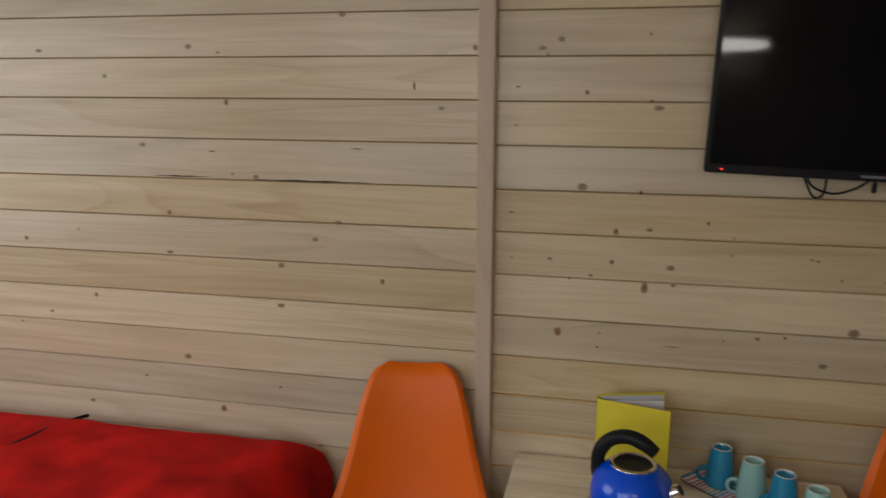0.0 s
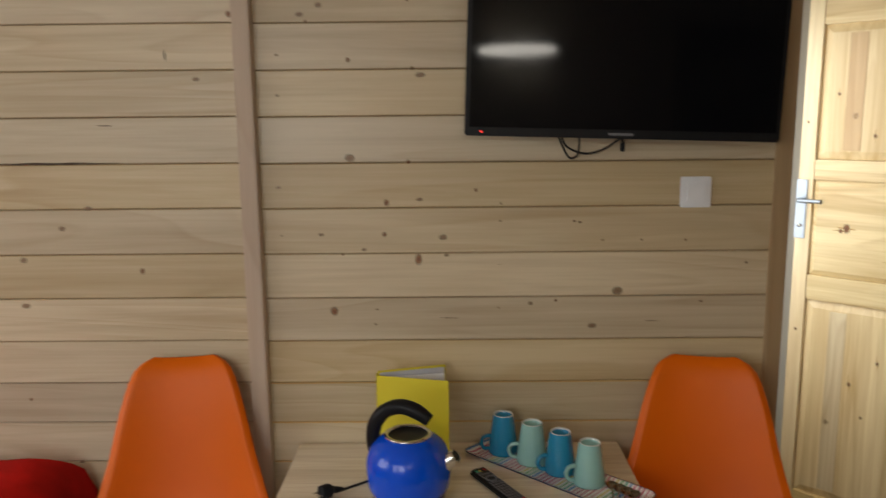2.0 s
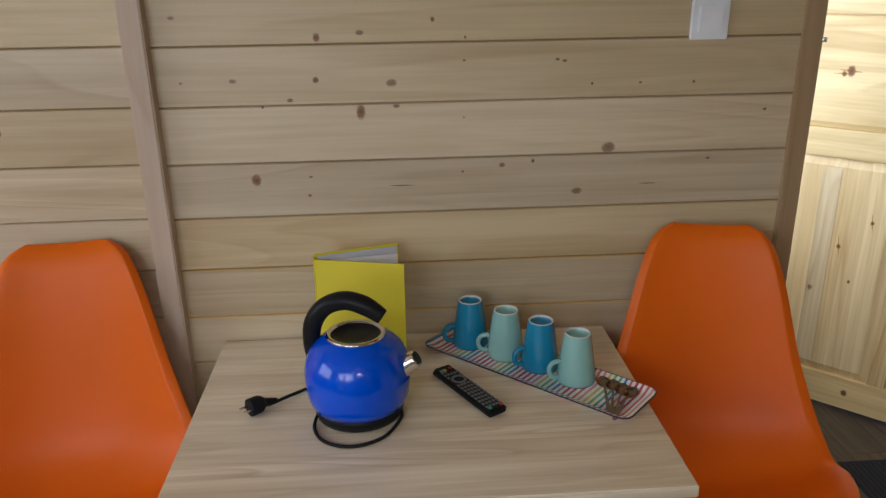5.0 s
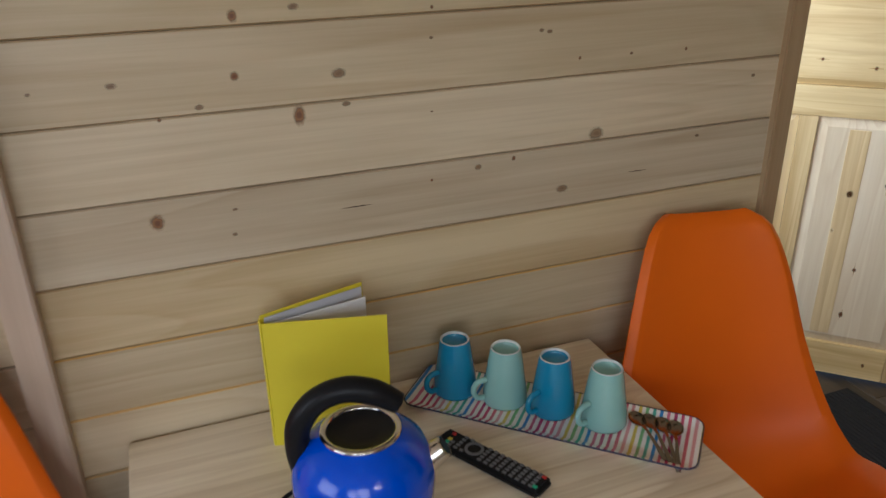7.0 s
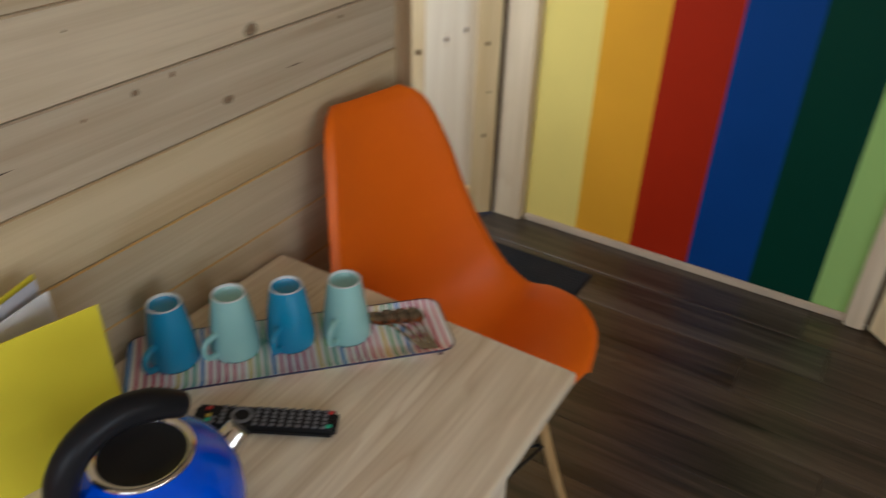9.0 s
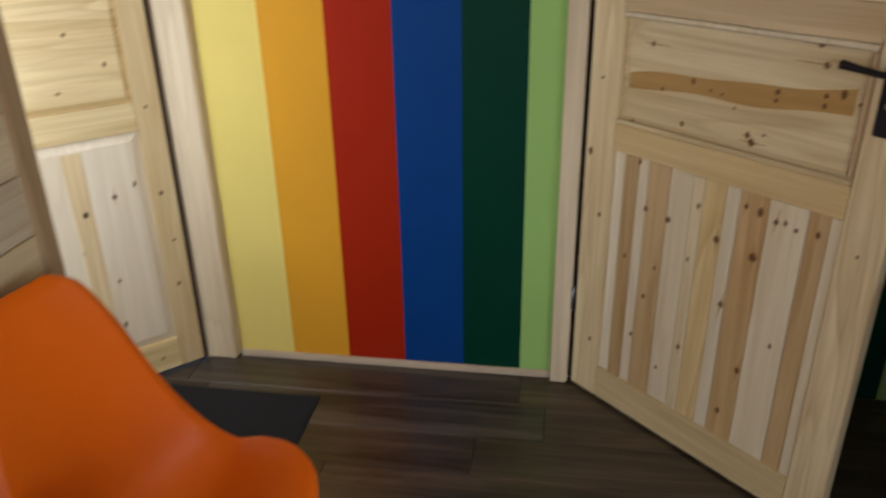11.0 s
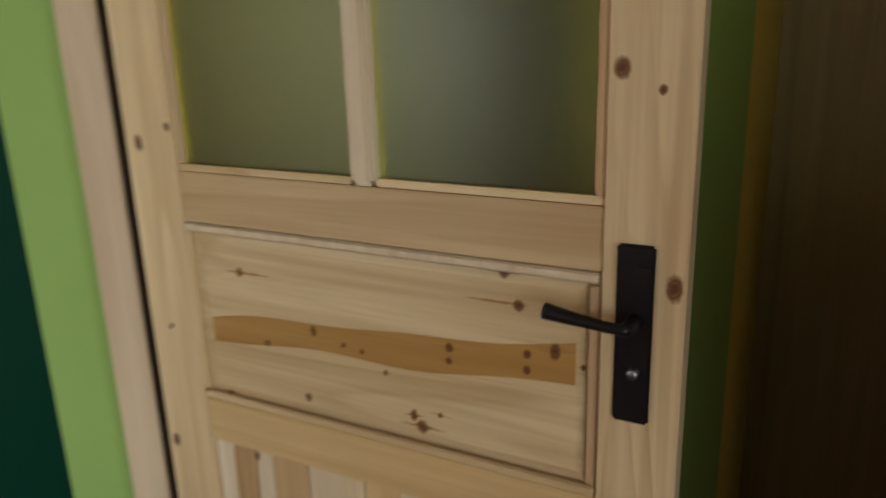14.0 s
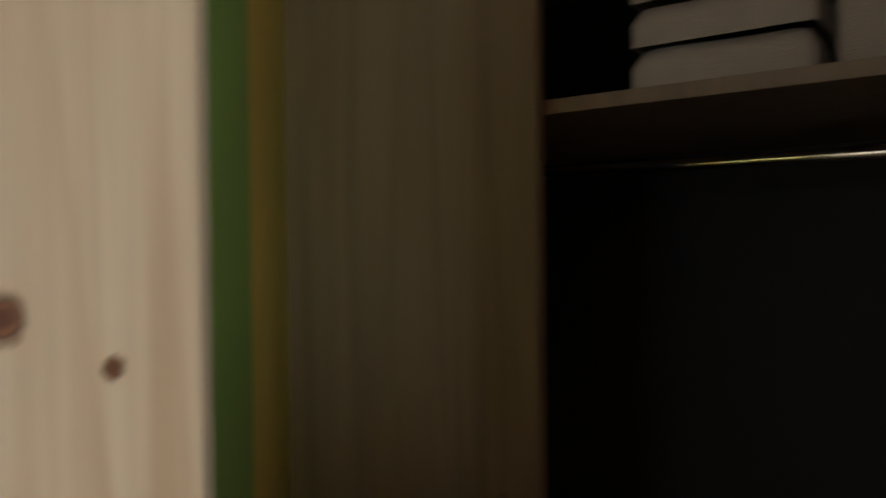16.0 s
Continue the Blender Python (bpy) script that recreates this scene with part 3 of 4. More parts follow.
# sloping mouldings and the crosswise panel
panel = raised(0.113, 0.821, 0.991, 1.311, -(T - 0.006), T, 0.03)
bmesh.ops.transform(panel, matrix=Matrix.Diagonal((1, -1, 1, 1)), verts=panel.verts[:])
bmesh.ops.reverse_faces(panel, faces=panel.faces[:])
part("panel", panel, DOOR_H, door_2)
bm = bmesh.new()
vs = []
nn = 20
for i in range(nn + 1):
    u = i / nn
    c = 1.123 + 0.053 * u + 0.005 * math.sin(7 * u)
    h = 0.022 + 0.007 * u + 0.003 * math.sin(13 * u)
    vs.append((bm.verts.new((0.146 + 0.643 * u, 0, c - h)), bm.verts.new((0.146 + 0.643 * u, 0, c + h))))
for a, b in zip(vs, vs[1:]):
    bm.faces.new((a[0], a[1], b[1], b[0]))
part("heartwood_streak", bm, STAIN_WOOD, door_2, "brown streak of heartwood", Matrix.Translation((0, T - 0.0052, 0)))
part("moulding", box(0.113, 0.821, T - 0.004, T + 0.002, 1.296, 1.311, 0.004), PALE_WOOD_V, door_2)
part("moulding", box(0.113, 0.821, T - 0.004, T + 0.002, 0.991, 1.006, 0.004), DOOR_H, door_2)
part("moulding", box(0.806, 0.821, T - 0.004, T + 0.001, 1.007, 1.295, 0.004), STAIN_WOOD_V, door_2)
# upright boards below, of differing tints
cuts = [0.113, 0.155, 0.205, 0.245, 0.32, 0.40, 0.435, 0.505, 0.545, 0.63, 0.735, 0.79, 0.821]
tints = [PALE_WOOD_V, STAIN_WOOD_V, PALE_WOOD_V, STAIN_WOOD_V, PALE_WOOD_V, DOOR_V, DOOR_V, PALE_WOOD_V, STAIN_WOOD_V, PALE_WOOD_V, STAIN_WOOD_V, PALE_WOOD_V]
for k, (xa, xb) in enumerate(zip(cuts, cuts[1:])):
    part("slat", box(xa + 0.0006, xb - 0.0006, -0.012, 0.0105 + (k % 2) * 0.0035, 0.131, 0.904, 0.002, 1), tints[k], door_2)
door_knots(door_2, [(0.033, 1.438, .016), (0.103, 1.467, .010), (0.051, 1.115, .008), (0.022, 0.882, .016), (0.839, 1.56, .016), (0.886, 1.536, .008), (0.911, 1.303, .019), (0.076, 0.684, .011), (0.075, 0.225, .011), (0.87, 0.83, .006)], T + 0.0012, True, False)
door_knots(door_2, [(0.219, 1.234, .010), (0.688, 1.295, .012), (0.709, 1.250, .012), (0.361, 1.155, .010), (0.264, 1.117, .008), (0.417, 1.141, .006), (0.451, 1.136, .006), (0.602, 1.170, .010), (0.601, 1.149, .008), (0.492, 1.109, .006), (0.721, 1.182, .009), (0.721, 1.158, .009), (0.761, 1.193, .014)], T - 0.0045, False)
door_knots(door_2, [(0.80, 1.177, .006), (0.169, 1.008, .007), (0.34, 1.035, .010), (0.539, 1.048, .011), (0.553, 1.032, .015), (0.584, 1.058, .006)], T - 0.0045, False)
door_knots(door_2, [(0.213, 0.893, .009), (0.249, 0.756, .012), (0.331, 0.748, .014), (0.426, 0.82, .010), (0.495, 0.742, .015), (0.568, 0.863, .010), (0.61, 0.86, .016), (0.609, 0.73, .017), (0.656, 0.847, .011), (0.681, 0.852, .009), (0.711, 0.842, .009)], 0.0153)
door_knots(door_2, [(0.767, 0.849, .011), (0.187, 0.579, .009), (0.273, 0.472, .011), (0.413, 0.651, .008), (0.303, 0.581, .009), (0.538, 0.558, .014), (0.24, 0.32, .01), (0.42, 0.36, .011), (0.62, 0.38, .013), (0.70, 0.50, .009), (0.35, 0.25, .009), (0.58, 0.22, .012)], 0.0153)
for k, (x, z, l) in enumerate(((0.235, 1.234, 0.05), (0.665, 1.296, 0.035), (0.675, 1.251, 0.05), (0.76, 1.196, 0.03))):
    shared("grain_tail", tail, door_2, Matrix.Translation((x, T - 0.0049, z)) @ Matrix.Diagonal((l, 1, 0.0028, 1)))
plate = part("handle_plate", box(0.842, 0.888, T, T + 0.008, 1.118, 1.354, 0.003), IRON, door_2, "black forged iron handle plate")
part("plate_band", box(0.843, 0.887, T + 0.008, T + 0.0105, 1.320, 1.330, 0.001), IRON, plate)
part("lever", tube([(0.866, T + 0.005, 1.257), (0.864, T + 0.036, 1.257), (0.852, T + 0.042, 1.258), (0.81, T + 0.042, 1.262), (0.762, T + 0.040, 1.267)], [0.011, 0.009, 0.007, 0.008, 0.011], 12), IRON, door_2, "black iron lever handle", None, True)
part("keyhole", lathe([(0.0, 0.012), (0.006, 0.011), (0.008, 0.008), (0.008, 0)], 16), STEEL, plate, "small steel lock knob", Matrix.Translation((0.868, T + 0.008, 1.19)) @ Matrix.Rotation(-math.pi / 2, 4, "X"), True)
for z in (0.345, 1.78):
    part("hinge", lathe([(0.0, -0.045), (0.007, -0.044), (0.007, 0.044), (0.0, 0.045)], 14), STEEL, door_2, "steel hinge", Matrix.Translation((-0.014, T + 0.004, z)), True)



def mirror_leaf(leaf):
    """Turns a leaf's two faces over."""
    s = Matrix.Diagonal((1, -1, 1, 1))
    for o in leaf.children_recursive:
        o.matrix_basis = s @ o.matrix_basis @ s
        if o.name.split(".")[0] != "knot":
            o.data.transform(s)
            o.data.flip_normals()


# solid dark strip that paints the shade between leaf and jamb
part("rebate", box(-0.030, -0.0005, -0.014, 0.008, 0.012, 2.04), SPLIT_AND_GAP_SHADE, door_2, "dark strip painting the shade in the hinge gap")
mirror_leaf(door_2)

# door_1: panelled pine entrance door, ajar into the alcove; the room sees its -y side
door_1 = door_leaf("door_1", (2.556, 0.343), (1.93, 0.95), 0.88, "half-open pine entrance door with steel lock plate")
W1 = 0.882
leaf_part("stile", door_1, 0.0, 0.085, 0.015, 2.06, DOOR_V, T)
leaf_part("stile", door_1, 0.828, W1, 0.015, 2.06, DOOR_V, T)
for za, zb in ((0.015, 0.135), (0.925, 1.02), (1.385, 1.46), (1.95, 2.06)):
    leaf_part("rail", door_1, 0.086, 0.827, za, zb, DOOR_H, T - 0.001)
part("panel", raised(0.086, 0.827, 1.021, 1.384, -(T - 0.004), T - 0.006, 0.02), DOOR_H, door_1)
for za, zb in ((0.136, 0.924), (1.461, 1.949)):
    leaf_part("mullion", door_1, 0.43, 0.485, za, zb, DOOR_V, T - 0.003)
    for xa, xb, mat in ((0.086, 0.429, PALE_WOOD_V), (0.486, 0.827, DOOR_V)):
        part("panel", raised(xa, xb, za, zb, -(T - 0.005), T - 0.006, 0.03), mat, door_1)
        part("panel_board", box(xa + 0.19, xa + 0.25, -(T - 0.0035), -(T - 0.0065), za + 0.035, zb - 0.035, 0.001, 1), STAIN_WOOD_V if za > 1 else DOOR_V, door_1)
door_knots(door_1, [(0.70, 1.21, .02), (0.72, 1.20, .012), (0.25, 1.25, .01), (0.55, 1.27, .006), (0.45, 1.10, .007), (0.55, 1.10, .007), (0.15, 1.15, .01), (0.3, 1.08, .008)], -(T - 0.003), False)
door_knots(door_1, [(0.13, 0.75, .011), (0.2, 0.72, .012), (0.3, 0.68, .014), (0.33, 0.55, .008), (0.24, 0.42, .009), (0.65, 0.62, .011), (0.6, 0.5, .008), (0.72, 0.45, .013), (0.56, 0.72, .009), (0.25, 0.25, .012), (0.6, 1.75, .012), (0.7, 1.62, .015), (0.55, 1.8, .009), (0.63, 1.55, .01), (0.2, 1.7, .012), (0.3, 1.55, .013), (0.76, 1.7, .008)], -(T - 0.0035))
door_knots(door_1, [(0.045, 0.35, .011), (0.05, 0.7, .012), (0.035, 0.52, .008), (0.86, 1.6, .007), (0.855, 0.8, .008), (0.05, 1.0, .009), (0.15, 0.07, .009), (0.55, 0.08, .016), (0.5, 1.42, .007)], -(T + 0.0012), True, False)
plate = part("lock_plate", box(0.846, W1 + 0.003, -(T + 0.006), -T, 1.16, 1.385, 0.002), STEEL, door_1, "grey steel lock plate")
part("lever", tube([(0.862, -T, 1.308), (0.862, -T - 0.045, 1.308), (0.845, -T - 0.05, 1.308), (0.775, -T - 0.05, 1.308)], [0.008, 0.008, 0.008, 0.0075], 10), STEEL, door_1, "steel lever handle", None, True)
part("lock_cylinder", lathe([(0.0, 0.008), (0.007, 0.008), (0.007, 0)], 14), CHROME, plate, "brass-coloured lock cylinder", Matrix.Translation((0.865, -T - 0.006, 1.21)) @ Matrix.Rotation(math.pi / 2, 4, "X"), True)
part("faceplate", box(W1, W1 + 0.002, -0.011, 0.011, 1.17, 1.37), STEEL, door_1, "steel edge plate of the lock")

# dark filler strip, standing in for shade in the hinge gap
part("rebate", box(-0.016, -0.0005, -(T - 0.006), 0.014, 0.015, 2.06), SPLIT_AND_GAP_SHADE, door_1, "dark strip painting the shade in the hinge gap")
mirror_leaf(door_1)


# ---- switches ----
def wall_switch(m, label):
    s = thing("light_switch", m, label, "light switch", "wall switches")
    bm = box(-0.040, 0.040, -0.009, 0, -0.040, 0.040, 0.003)
    part("switch_frame", bm, WHITE_PLASTIC, s)
    part("rocker", box(-0.026, 0.026, -0.0140, -0.0092, -0.026, 0.026, 0.002), WHITE_PLASTIC, s)
    return s


wall_switch(Matrix.Translation((1.216, -0.001, 1.434)), "square white rocker switch on the boarded wall")
wall_switch(Matrix.Translation((XE - 0.0045, -2.122, 1.39)) @ Matrix.Rotation(radians(-90), 4, "Z"), "square white rocker switch on the striped wall")


# ---- television ----
tv = thing("television", Matrix.Translation((1.005, -0.085, 1.80)) @ Matrix.Rotation(radians(1.8), 4, "Y") @ Matrix.Rotation(radians(-2.0), 4, "Z"), "black flat television fixed to the boarded wall", "television")
part("back_shell", box(-0.30, 0.30, 0.012, 0.052, -0.17, 0.16, 0.01), BLACK, tv)
part("cabinet", box(-0.383, 0.383, -0.014, 0.012, -0.225, 0.225, 0.004), BLACK, tv)
part("screen", box(-0.371, 0.371, -0.0165, -0.0142, -0.203, 0.213), SCREEN, tv, "glossy dark screen")
part("maker_mark", box(-0.03, 0.03, -0.0152, -0.0142, -0.217, -0.211), BUTTON, tv)
part("standby_light", box(-0.345, -0.339, -0.0158, -0.0142, -0.2165, -0.2125), LED, tv, "small red standby light")
part("wall_bracket", box(-0.1, 0.1, 0.0525, 0.083, -0.1, 0.1, 0.003), BLACK, tv)
cable = thing("television_cable", Matrix.Translation((0.9, -0.05, 1.58)), "thin black cable looped below the television", "cable")
part("lead", tube([(-0.06, 0.01, 0.03), (-0.045, 0, -0.005), (-0.022, 0, -0.05), (0.0, 0, -0.045), (0.004, 0, 0.0), (-0.01, 0.01, 0.03)], 0.0028, 8), BLACK_SOFT, cable, "", None, True)
part("lead", tube([(-0.04, 0.012, 0.03), (-0.03, 0.004, -0.02), (0.02, 0.004, -0.042), (0.07, 0.004, -0.03), (0.108, 0, -0.006), (0.116, 0, -0.03), (0.112, 0.006, 0.02)], 0.0028, 8), BLACK_SOFT, cable, "", None, True)
part("cable_plug", box(0.108, 0.119, -0.004, 0.006, -0.038, -0.014, 0.002), BLACK_SOFT, cable)

# ---- wall lamp on the south wall ----
lamp = thing("wall_lamp", Matrix.Translation((0.79, YS, 2.03)), "lit oval white wall lamp", "lamp")
part("base_ring", box(-0.26, 0.26, 0.001, 0.03, -0.055, 0.055, 0.012), WHITE_PLASTIC, lamp)
bm = bmesh.new()
bmesh.ops.create_uvsphere(bm, u_segments=28, v_segments=14, radius=1, matrix=Matrix.Translation((0, 0.031, 0)) @ Matrix.Diagonal((0.24, 0.05, 0.035, 1)))
part("diffuser", bm, LAMP, lamp, "glowing white diffuser", None, True)


# ---- chairs ----
def shell_chair(m, label):
    chair = thing("shell_chair", m, label, "chair", "orange shell chairs beside the table")
    side = [(-0.002, 1.004), (-0.029, 0.977), (-0.056, 0.885), (-0.082, 0.765), (-0.107, 0.662), (-0.14, 0.577), (-0.2, 0.522), (-0.254, 0.505), (-0.319, 0.512), (-0.392, 0.530), (-0.449, 0.538), (-0.48, 0.530)]
    half = [0.083, 0.124, 0.156, 0.184, 0.213, 0.237, 0.25, 0.258, 0.258, 0.246, 0.212, 0.145]
    dish = [0.012, 0.018, 0.029, 0.039, 0.054, 0.070, 0.080, 0.088, 0.095, 0.084, 0.050, 0.016]
    bm = bmesh.new()
    rows, nu, line = [], 20, []
    for k in range((len(side) - 1) * 3 + 1):
        i, f = min(k // 3, len(side) - 2), (k - 3 * min(k // 3, len(side) - 2)) / 3

        def cr(vals):
            a, b, c, d = vals[max(i - 1, 0)], vals[i], vals[i + 1], vals[min(i + 2, len(vals) - 1)]
            return 0.5 * (2 * b + (c - a) * f + (2 * a - 5 * b + 4 * c - d) * f * f + (3 * b - a - 3 * c + d) * f ** 3)

        line.append((cr([s[0] for s in side]), cr([s[1] for s in side]), cr(half), cr(dish)))
    for k, (y, z, wide, deep) in enumerate(line):
        a, b = line[max(k - 4, 0)], line[min(k + 4, len(line) - 1)]
        way = Vector((0, b[0] - a[0], b[1] - a[1])).normalized()
        out = Vector((0, way.z, -way.y))     # towards the sitter
        row = []
        for j in range(nu + 1):
            u = 2 * j / nu - 1
            lift = deep * (abs(u) ** 2.2) - 0.014 * max(0, abs(u) - 0.9) / 0.1
            row.append(bm.verts.new(Vector((u * wide, y, z)) + out * lift))
        rows.append(row)
    for a, b in zip(rows, rows[1:]):
        for j in range(nu):
            bm.faces.new((a[j], a[j + 1], b[j + 1], b[j]))
    bmesh.ops.recalc_face_normals(bm, faces=bm.faces[:])
    shell = part("shell", bm, ORANGE, chair, "moulded orange plastic seat and back", None, True)
    mod = shell.modifiers.new("thick", "SOLIDIFY")
    mod.thickness, mod.offset = 0.006, 0.0
    rnd = shell.modifiers.new("round", "BEVEL")
    rnd.width, rnd.segments, rnd.limit_method = 0.002, 2, "ANGLE"
    feet = [(-0.24, -0.43), (0.24, -0.43), (-0.215, -0.075), (0.215, -0.075)]
    tops = [(-0.12, -0.35), (0.12, -0.35), (-0.12, -0.22), (0.12, -0.22)]
    for (fx, fy), (tx, ty) in zip(feet, tops):
        part("leg", tube([(fx, fy, 0.0), ((fx * 2 + tx) / 3, (fy * 2 + ty) / 3, 0.145), (tx, ty, 0.488)], [0.009, 0.0125, 0.0145], 12), LEG_WOOD, chair, "turned beech leg", None, True)
    mid = [Vector((fx * 0.45 + tx * 0.55, fy * 0.45 + ty * 0.55, 0.24)) for (fx, fy), (tx, ty) in zip(feet, tops)]
    for a, b in ((0, 3), (1, 2), (0, 1), (2, 3)):
        part("brace", tube([mid[a], (mid[a] + mid[b]) / 2, mid[b]], 0.004, 8), BLACK, chair, "black wire brace", None, True)
    for tx, ty in tops:
        part("mount", lathe([(0.0, 0.01), (0.02, 0.01), (0.02, -0.01), (0.0, -0.01)], 16), BLACK, chair, "", Matrix.Translation((tx, ty, 0.494)))
    return chair


right_chair = shell_chair(pose(1.244, -0.051, 0, 0, 0, -12), "orange moulded shell chair with beech legs beside the table")
copy_thing(right_chair, pose(-0.138, -0.022, 0, 0, 0, 8))


# ---- table ----
table = thing("table", Matrix.Translation((0.596, -0.307, 0)), "small oak-look laminate table against the boarded wall", "table")
part("tabletop", box(-0.436, 0.436, -0.299, 0.299, 0.728, 0.75, 0.0025), OAK_TOP, table)
part("apron", box(-0.33, 0.33, -0.205, -0.187, 0.65, 0.7278), OAK_TOP, table)
part("apron", box(-0.33, 0.33, 0.187, 0.205, 0.65, 0.7278), OAK_TOP, table)
for sx in (-1, 1):
    for sy in (-1, 1):
        part("leg", box(sx * 0.285 - 0.045, sx * 0.285 + 0.045, sy * 0.228 - 0.02, sy * 0.228 + 0.02, 0, 0.7278, 0.002), OAK_TOP, table)


# ---- kettle ----
kettle = thing("kettle", Matrix.Translation((0.477, -0.328, 0.75)) @ Matrix.Rotation(radians(-14), 4, "Z"), "glossy blue electric kettle with black handle on the table", "kettle")
part("base", lathe([(0.0, 0.0), (0.07, 0.0), (0.081, 0.004), (0.085, 0.018), (0.085, 0.026), (0.0, 0.026)], 48), BLACK, kettle, "black plastic base", None, True)
part("body", lathe([(0.074, 0.0262), (0.089, 0.029), (0.095, 0.045), (0.0985, 0.075), (0.0985, 0.095), (0.095, 0.115), (0.0865, 0.135), (0.072, 0.150), (0.057, 0.160), (0.0535, 0.1615)], 56), BLUE, kettle, "glossy blue enamelled body", None, True)
part("collar", lathe([(0.0535, 0.1605), (0.0555, 0.163), (0.054, 0.166), (0.048, 0.167), (0.046, 0.163)], 48), CHROME, kettle, "polished steel collar", None, True)
part("lid", lathe([(0.046, 0.1625), (0.043, 0.1595), (0.02, 0.158), (0.0, 0.158)], 40), BLACK, kettle, "black recessed lid", None, True)
part("handle", tube([(-0.084, 0, 0.105), (-0.086, 0, 0.14), (-0.080, 0, 0.180), (-0.056, 0, 0.213), (-0.018, 0, 0.228), (0.020, 0, 0.220), (0.052, 0, 0.200)], [0.013, 0.016, 0.0175, 0.0172, 0.0175, 0.018, 0.0145], 16), BLACK, kettle, "curved black plastic handle", None, True)
spout = part("spout", tube([(0.076, 0, 0.095), (0.094, 0, 0.108), (0.113, 0, 0.122)], [0.023, 0.020, 0.0155], 20), CHROME, kettle, "short polished steel spout", None, True)
# flat black disc over the closed end, painting the shade of a hollow spout
part("spout_mouth", lathe([(0.0, 0.0), (0.0125, 0.0)], 20), BLACK, spout, "", Matrix.Translation((0.1135, 0, 0.1225)) @ Matrix.Rotation(radians(55), 4, "Y"))
cord = part("cord", tube([(-0.07, 0.03, 0.014), (-0.10, 0.075, 0.006), (-0.14, 0.035, 0.005), (-0.175, -0.02, 0.008)], 0.0033, 8), BLACK_SOFT, kettle, "thin black mains cord", None, True)
part("cord", tube([(-0.07, -0.03, 0.012), (-0.065, -0.075, 0.004), (-0.033, -0.115, 0.004), (0.02, -0.122, 0.004), (0.068, -0.085, 0.004), (0.085, -0.02, 0.006), (0.075, 0.01, 0.012)], 0.0033, 8), BLACK_SOFT, kettle, "", None, True)
plug = part("plug", tube([(-0.165, -0.005, 0.010), (-0.180, -0.025, 0.016), (-0.187, -0.035, 0.018), (-0.200, -0.052, 0.018)], [0.005, 0.009, 0.017, 0.0175], 14), BLACK_SOFT, kettle, "round black mains plug", None, True)
for s in (-1, 1):
    part("pin", tube([(-0.198 + s * 0.007, -0.050 - s * 0.005, 0.018), (-0.209 + s * 0.007, -0.064 - s * 0.005, 0.018)], 0.0024, 8), CHROME, plug, "steel plug pin", None, True)

# ---- folder ----
folder = thing("folder", Matrix.Translation((0.387, -0.102, 0.75)), "yellow card folder standing open on the table", "folder")


def cover(ang, length, height, thick=0.002):
    bm = box(0, length, -thick / 2, thick / 2, 0, height, 0.0006, 1)
    bmesh.ops.transform(bm, matrix=Matrix.Rotation(radians(ang), 4, "Z"), verts=bm.verts[:])
    return bm


part("front_cover", cover(-14, 0.19, 0.228), YELLOW_CARD, folder, "yellow front cover", Matrix.Translation((0, -0.006, 0)))
part("back_cover", cover(16, 0.182, 0.236), YELLOW_CARD, folder, "", Matrix.Translation((0, 0.006, 0)))
part("spine", box(-0.003, 0.0, -0.0072, 0.0072, 0, 0.231, 0.001, 1), YELLOW_CARD, folder)
part("lining", cover(15, 0.172, 0.232, 0.001), GREY_CARD, folder, "grey inner pocket", Matrix.Translation((0.006, 0.0042, 0)))
part("paper_sheet", cover(10, 0.165, 0.222, 0.003), PAPER, folder, "white sheets inside", Matrix.Translation((0.010, 0.0005, 0)))

# ---- tray with mugs and spoons ----
TRAY = Matrix.Translation((0.832, -0.211, 0.75)) @ Matrix.Rotation(math.atan2(-0.69, 0.73), 4, "Z")
tray = thing("tray", TRAY, "long melamine tray with coloured stripes on the table", "tray")
bm = bmesh.new()


def outline(hx, hy, r, z):
    pts = []
    for cx, cy, a0 in ((hx - r, hy - r, 0), (-hx + r, hy - r, 90), (-hx + r, -hy + r, 180), (hx - r, -hy + r, 270)):
        for s in range(5):
            a = radians(a0 + s * 22.5)
            pts.append(bm.verts.new((cx + r * math.cos(a), cy + r * math.sin(a), z)))
    return pts


loops = [outline(0.222, 0.048, 0.012, 0.001), outline(0.245, 0.067, 0.02, 0.0145), outline(0.247, 0.069, 0.022, 0.0145), outline(0.226, 0.052, 0.014, 0.0), ]
inner = [outline(0.240, 0.062, 0.018, 0.0125), outline(0.222, 0.046, 0.012, 0.0035)]
chain = [loops[3], loops[2], loops[1], inner[0], inner[1]]
for a, b in zip(chain, chain[1:]):
    for i in range(20):
        bm.faces.new((a[i], a[(i + 1) % 20], b[(i + 1) % 20], b[i]))
bm.faces.new(inner[1])
bm.faces.new(loops[3][::-1])
bmesh.ops.delete(bm, geom=loops[0], context="VERTS")
bmesh.ops.recalc_face_normals(bm, faces=bm.faces[:])
part("tray_body", bm, STRIPES, tray, "striped tray surface", None, True)

edge = []
for cx, cy, a0 in ((0.225, 0.047, 0), (-0.225, 0.047, 90), (-0.225, -0.047, 180), (0.225, -0.047, 270)):
    for k in range(4):
        a = radians(a0 + k * 30)
        edge.append((cx + 0.022 * math.cos(a), cy + 0.022 * math.sin(a), 0.0135))
edge.append(edge[0])
part("tray_edge", tube(edge, 0.0016, 6, None, 1), NAVY, tray, "dark navy rim", None, True)


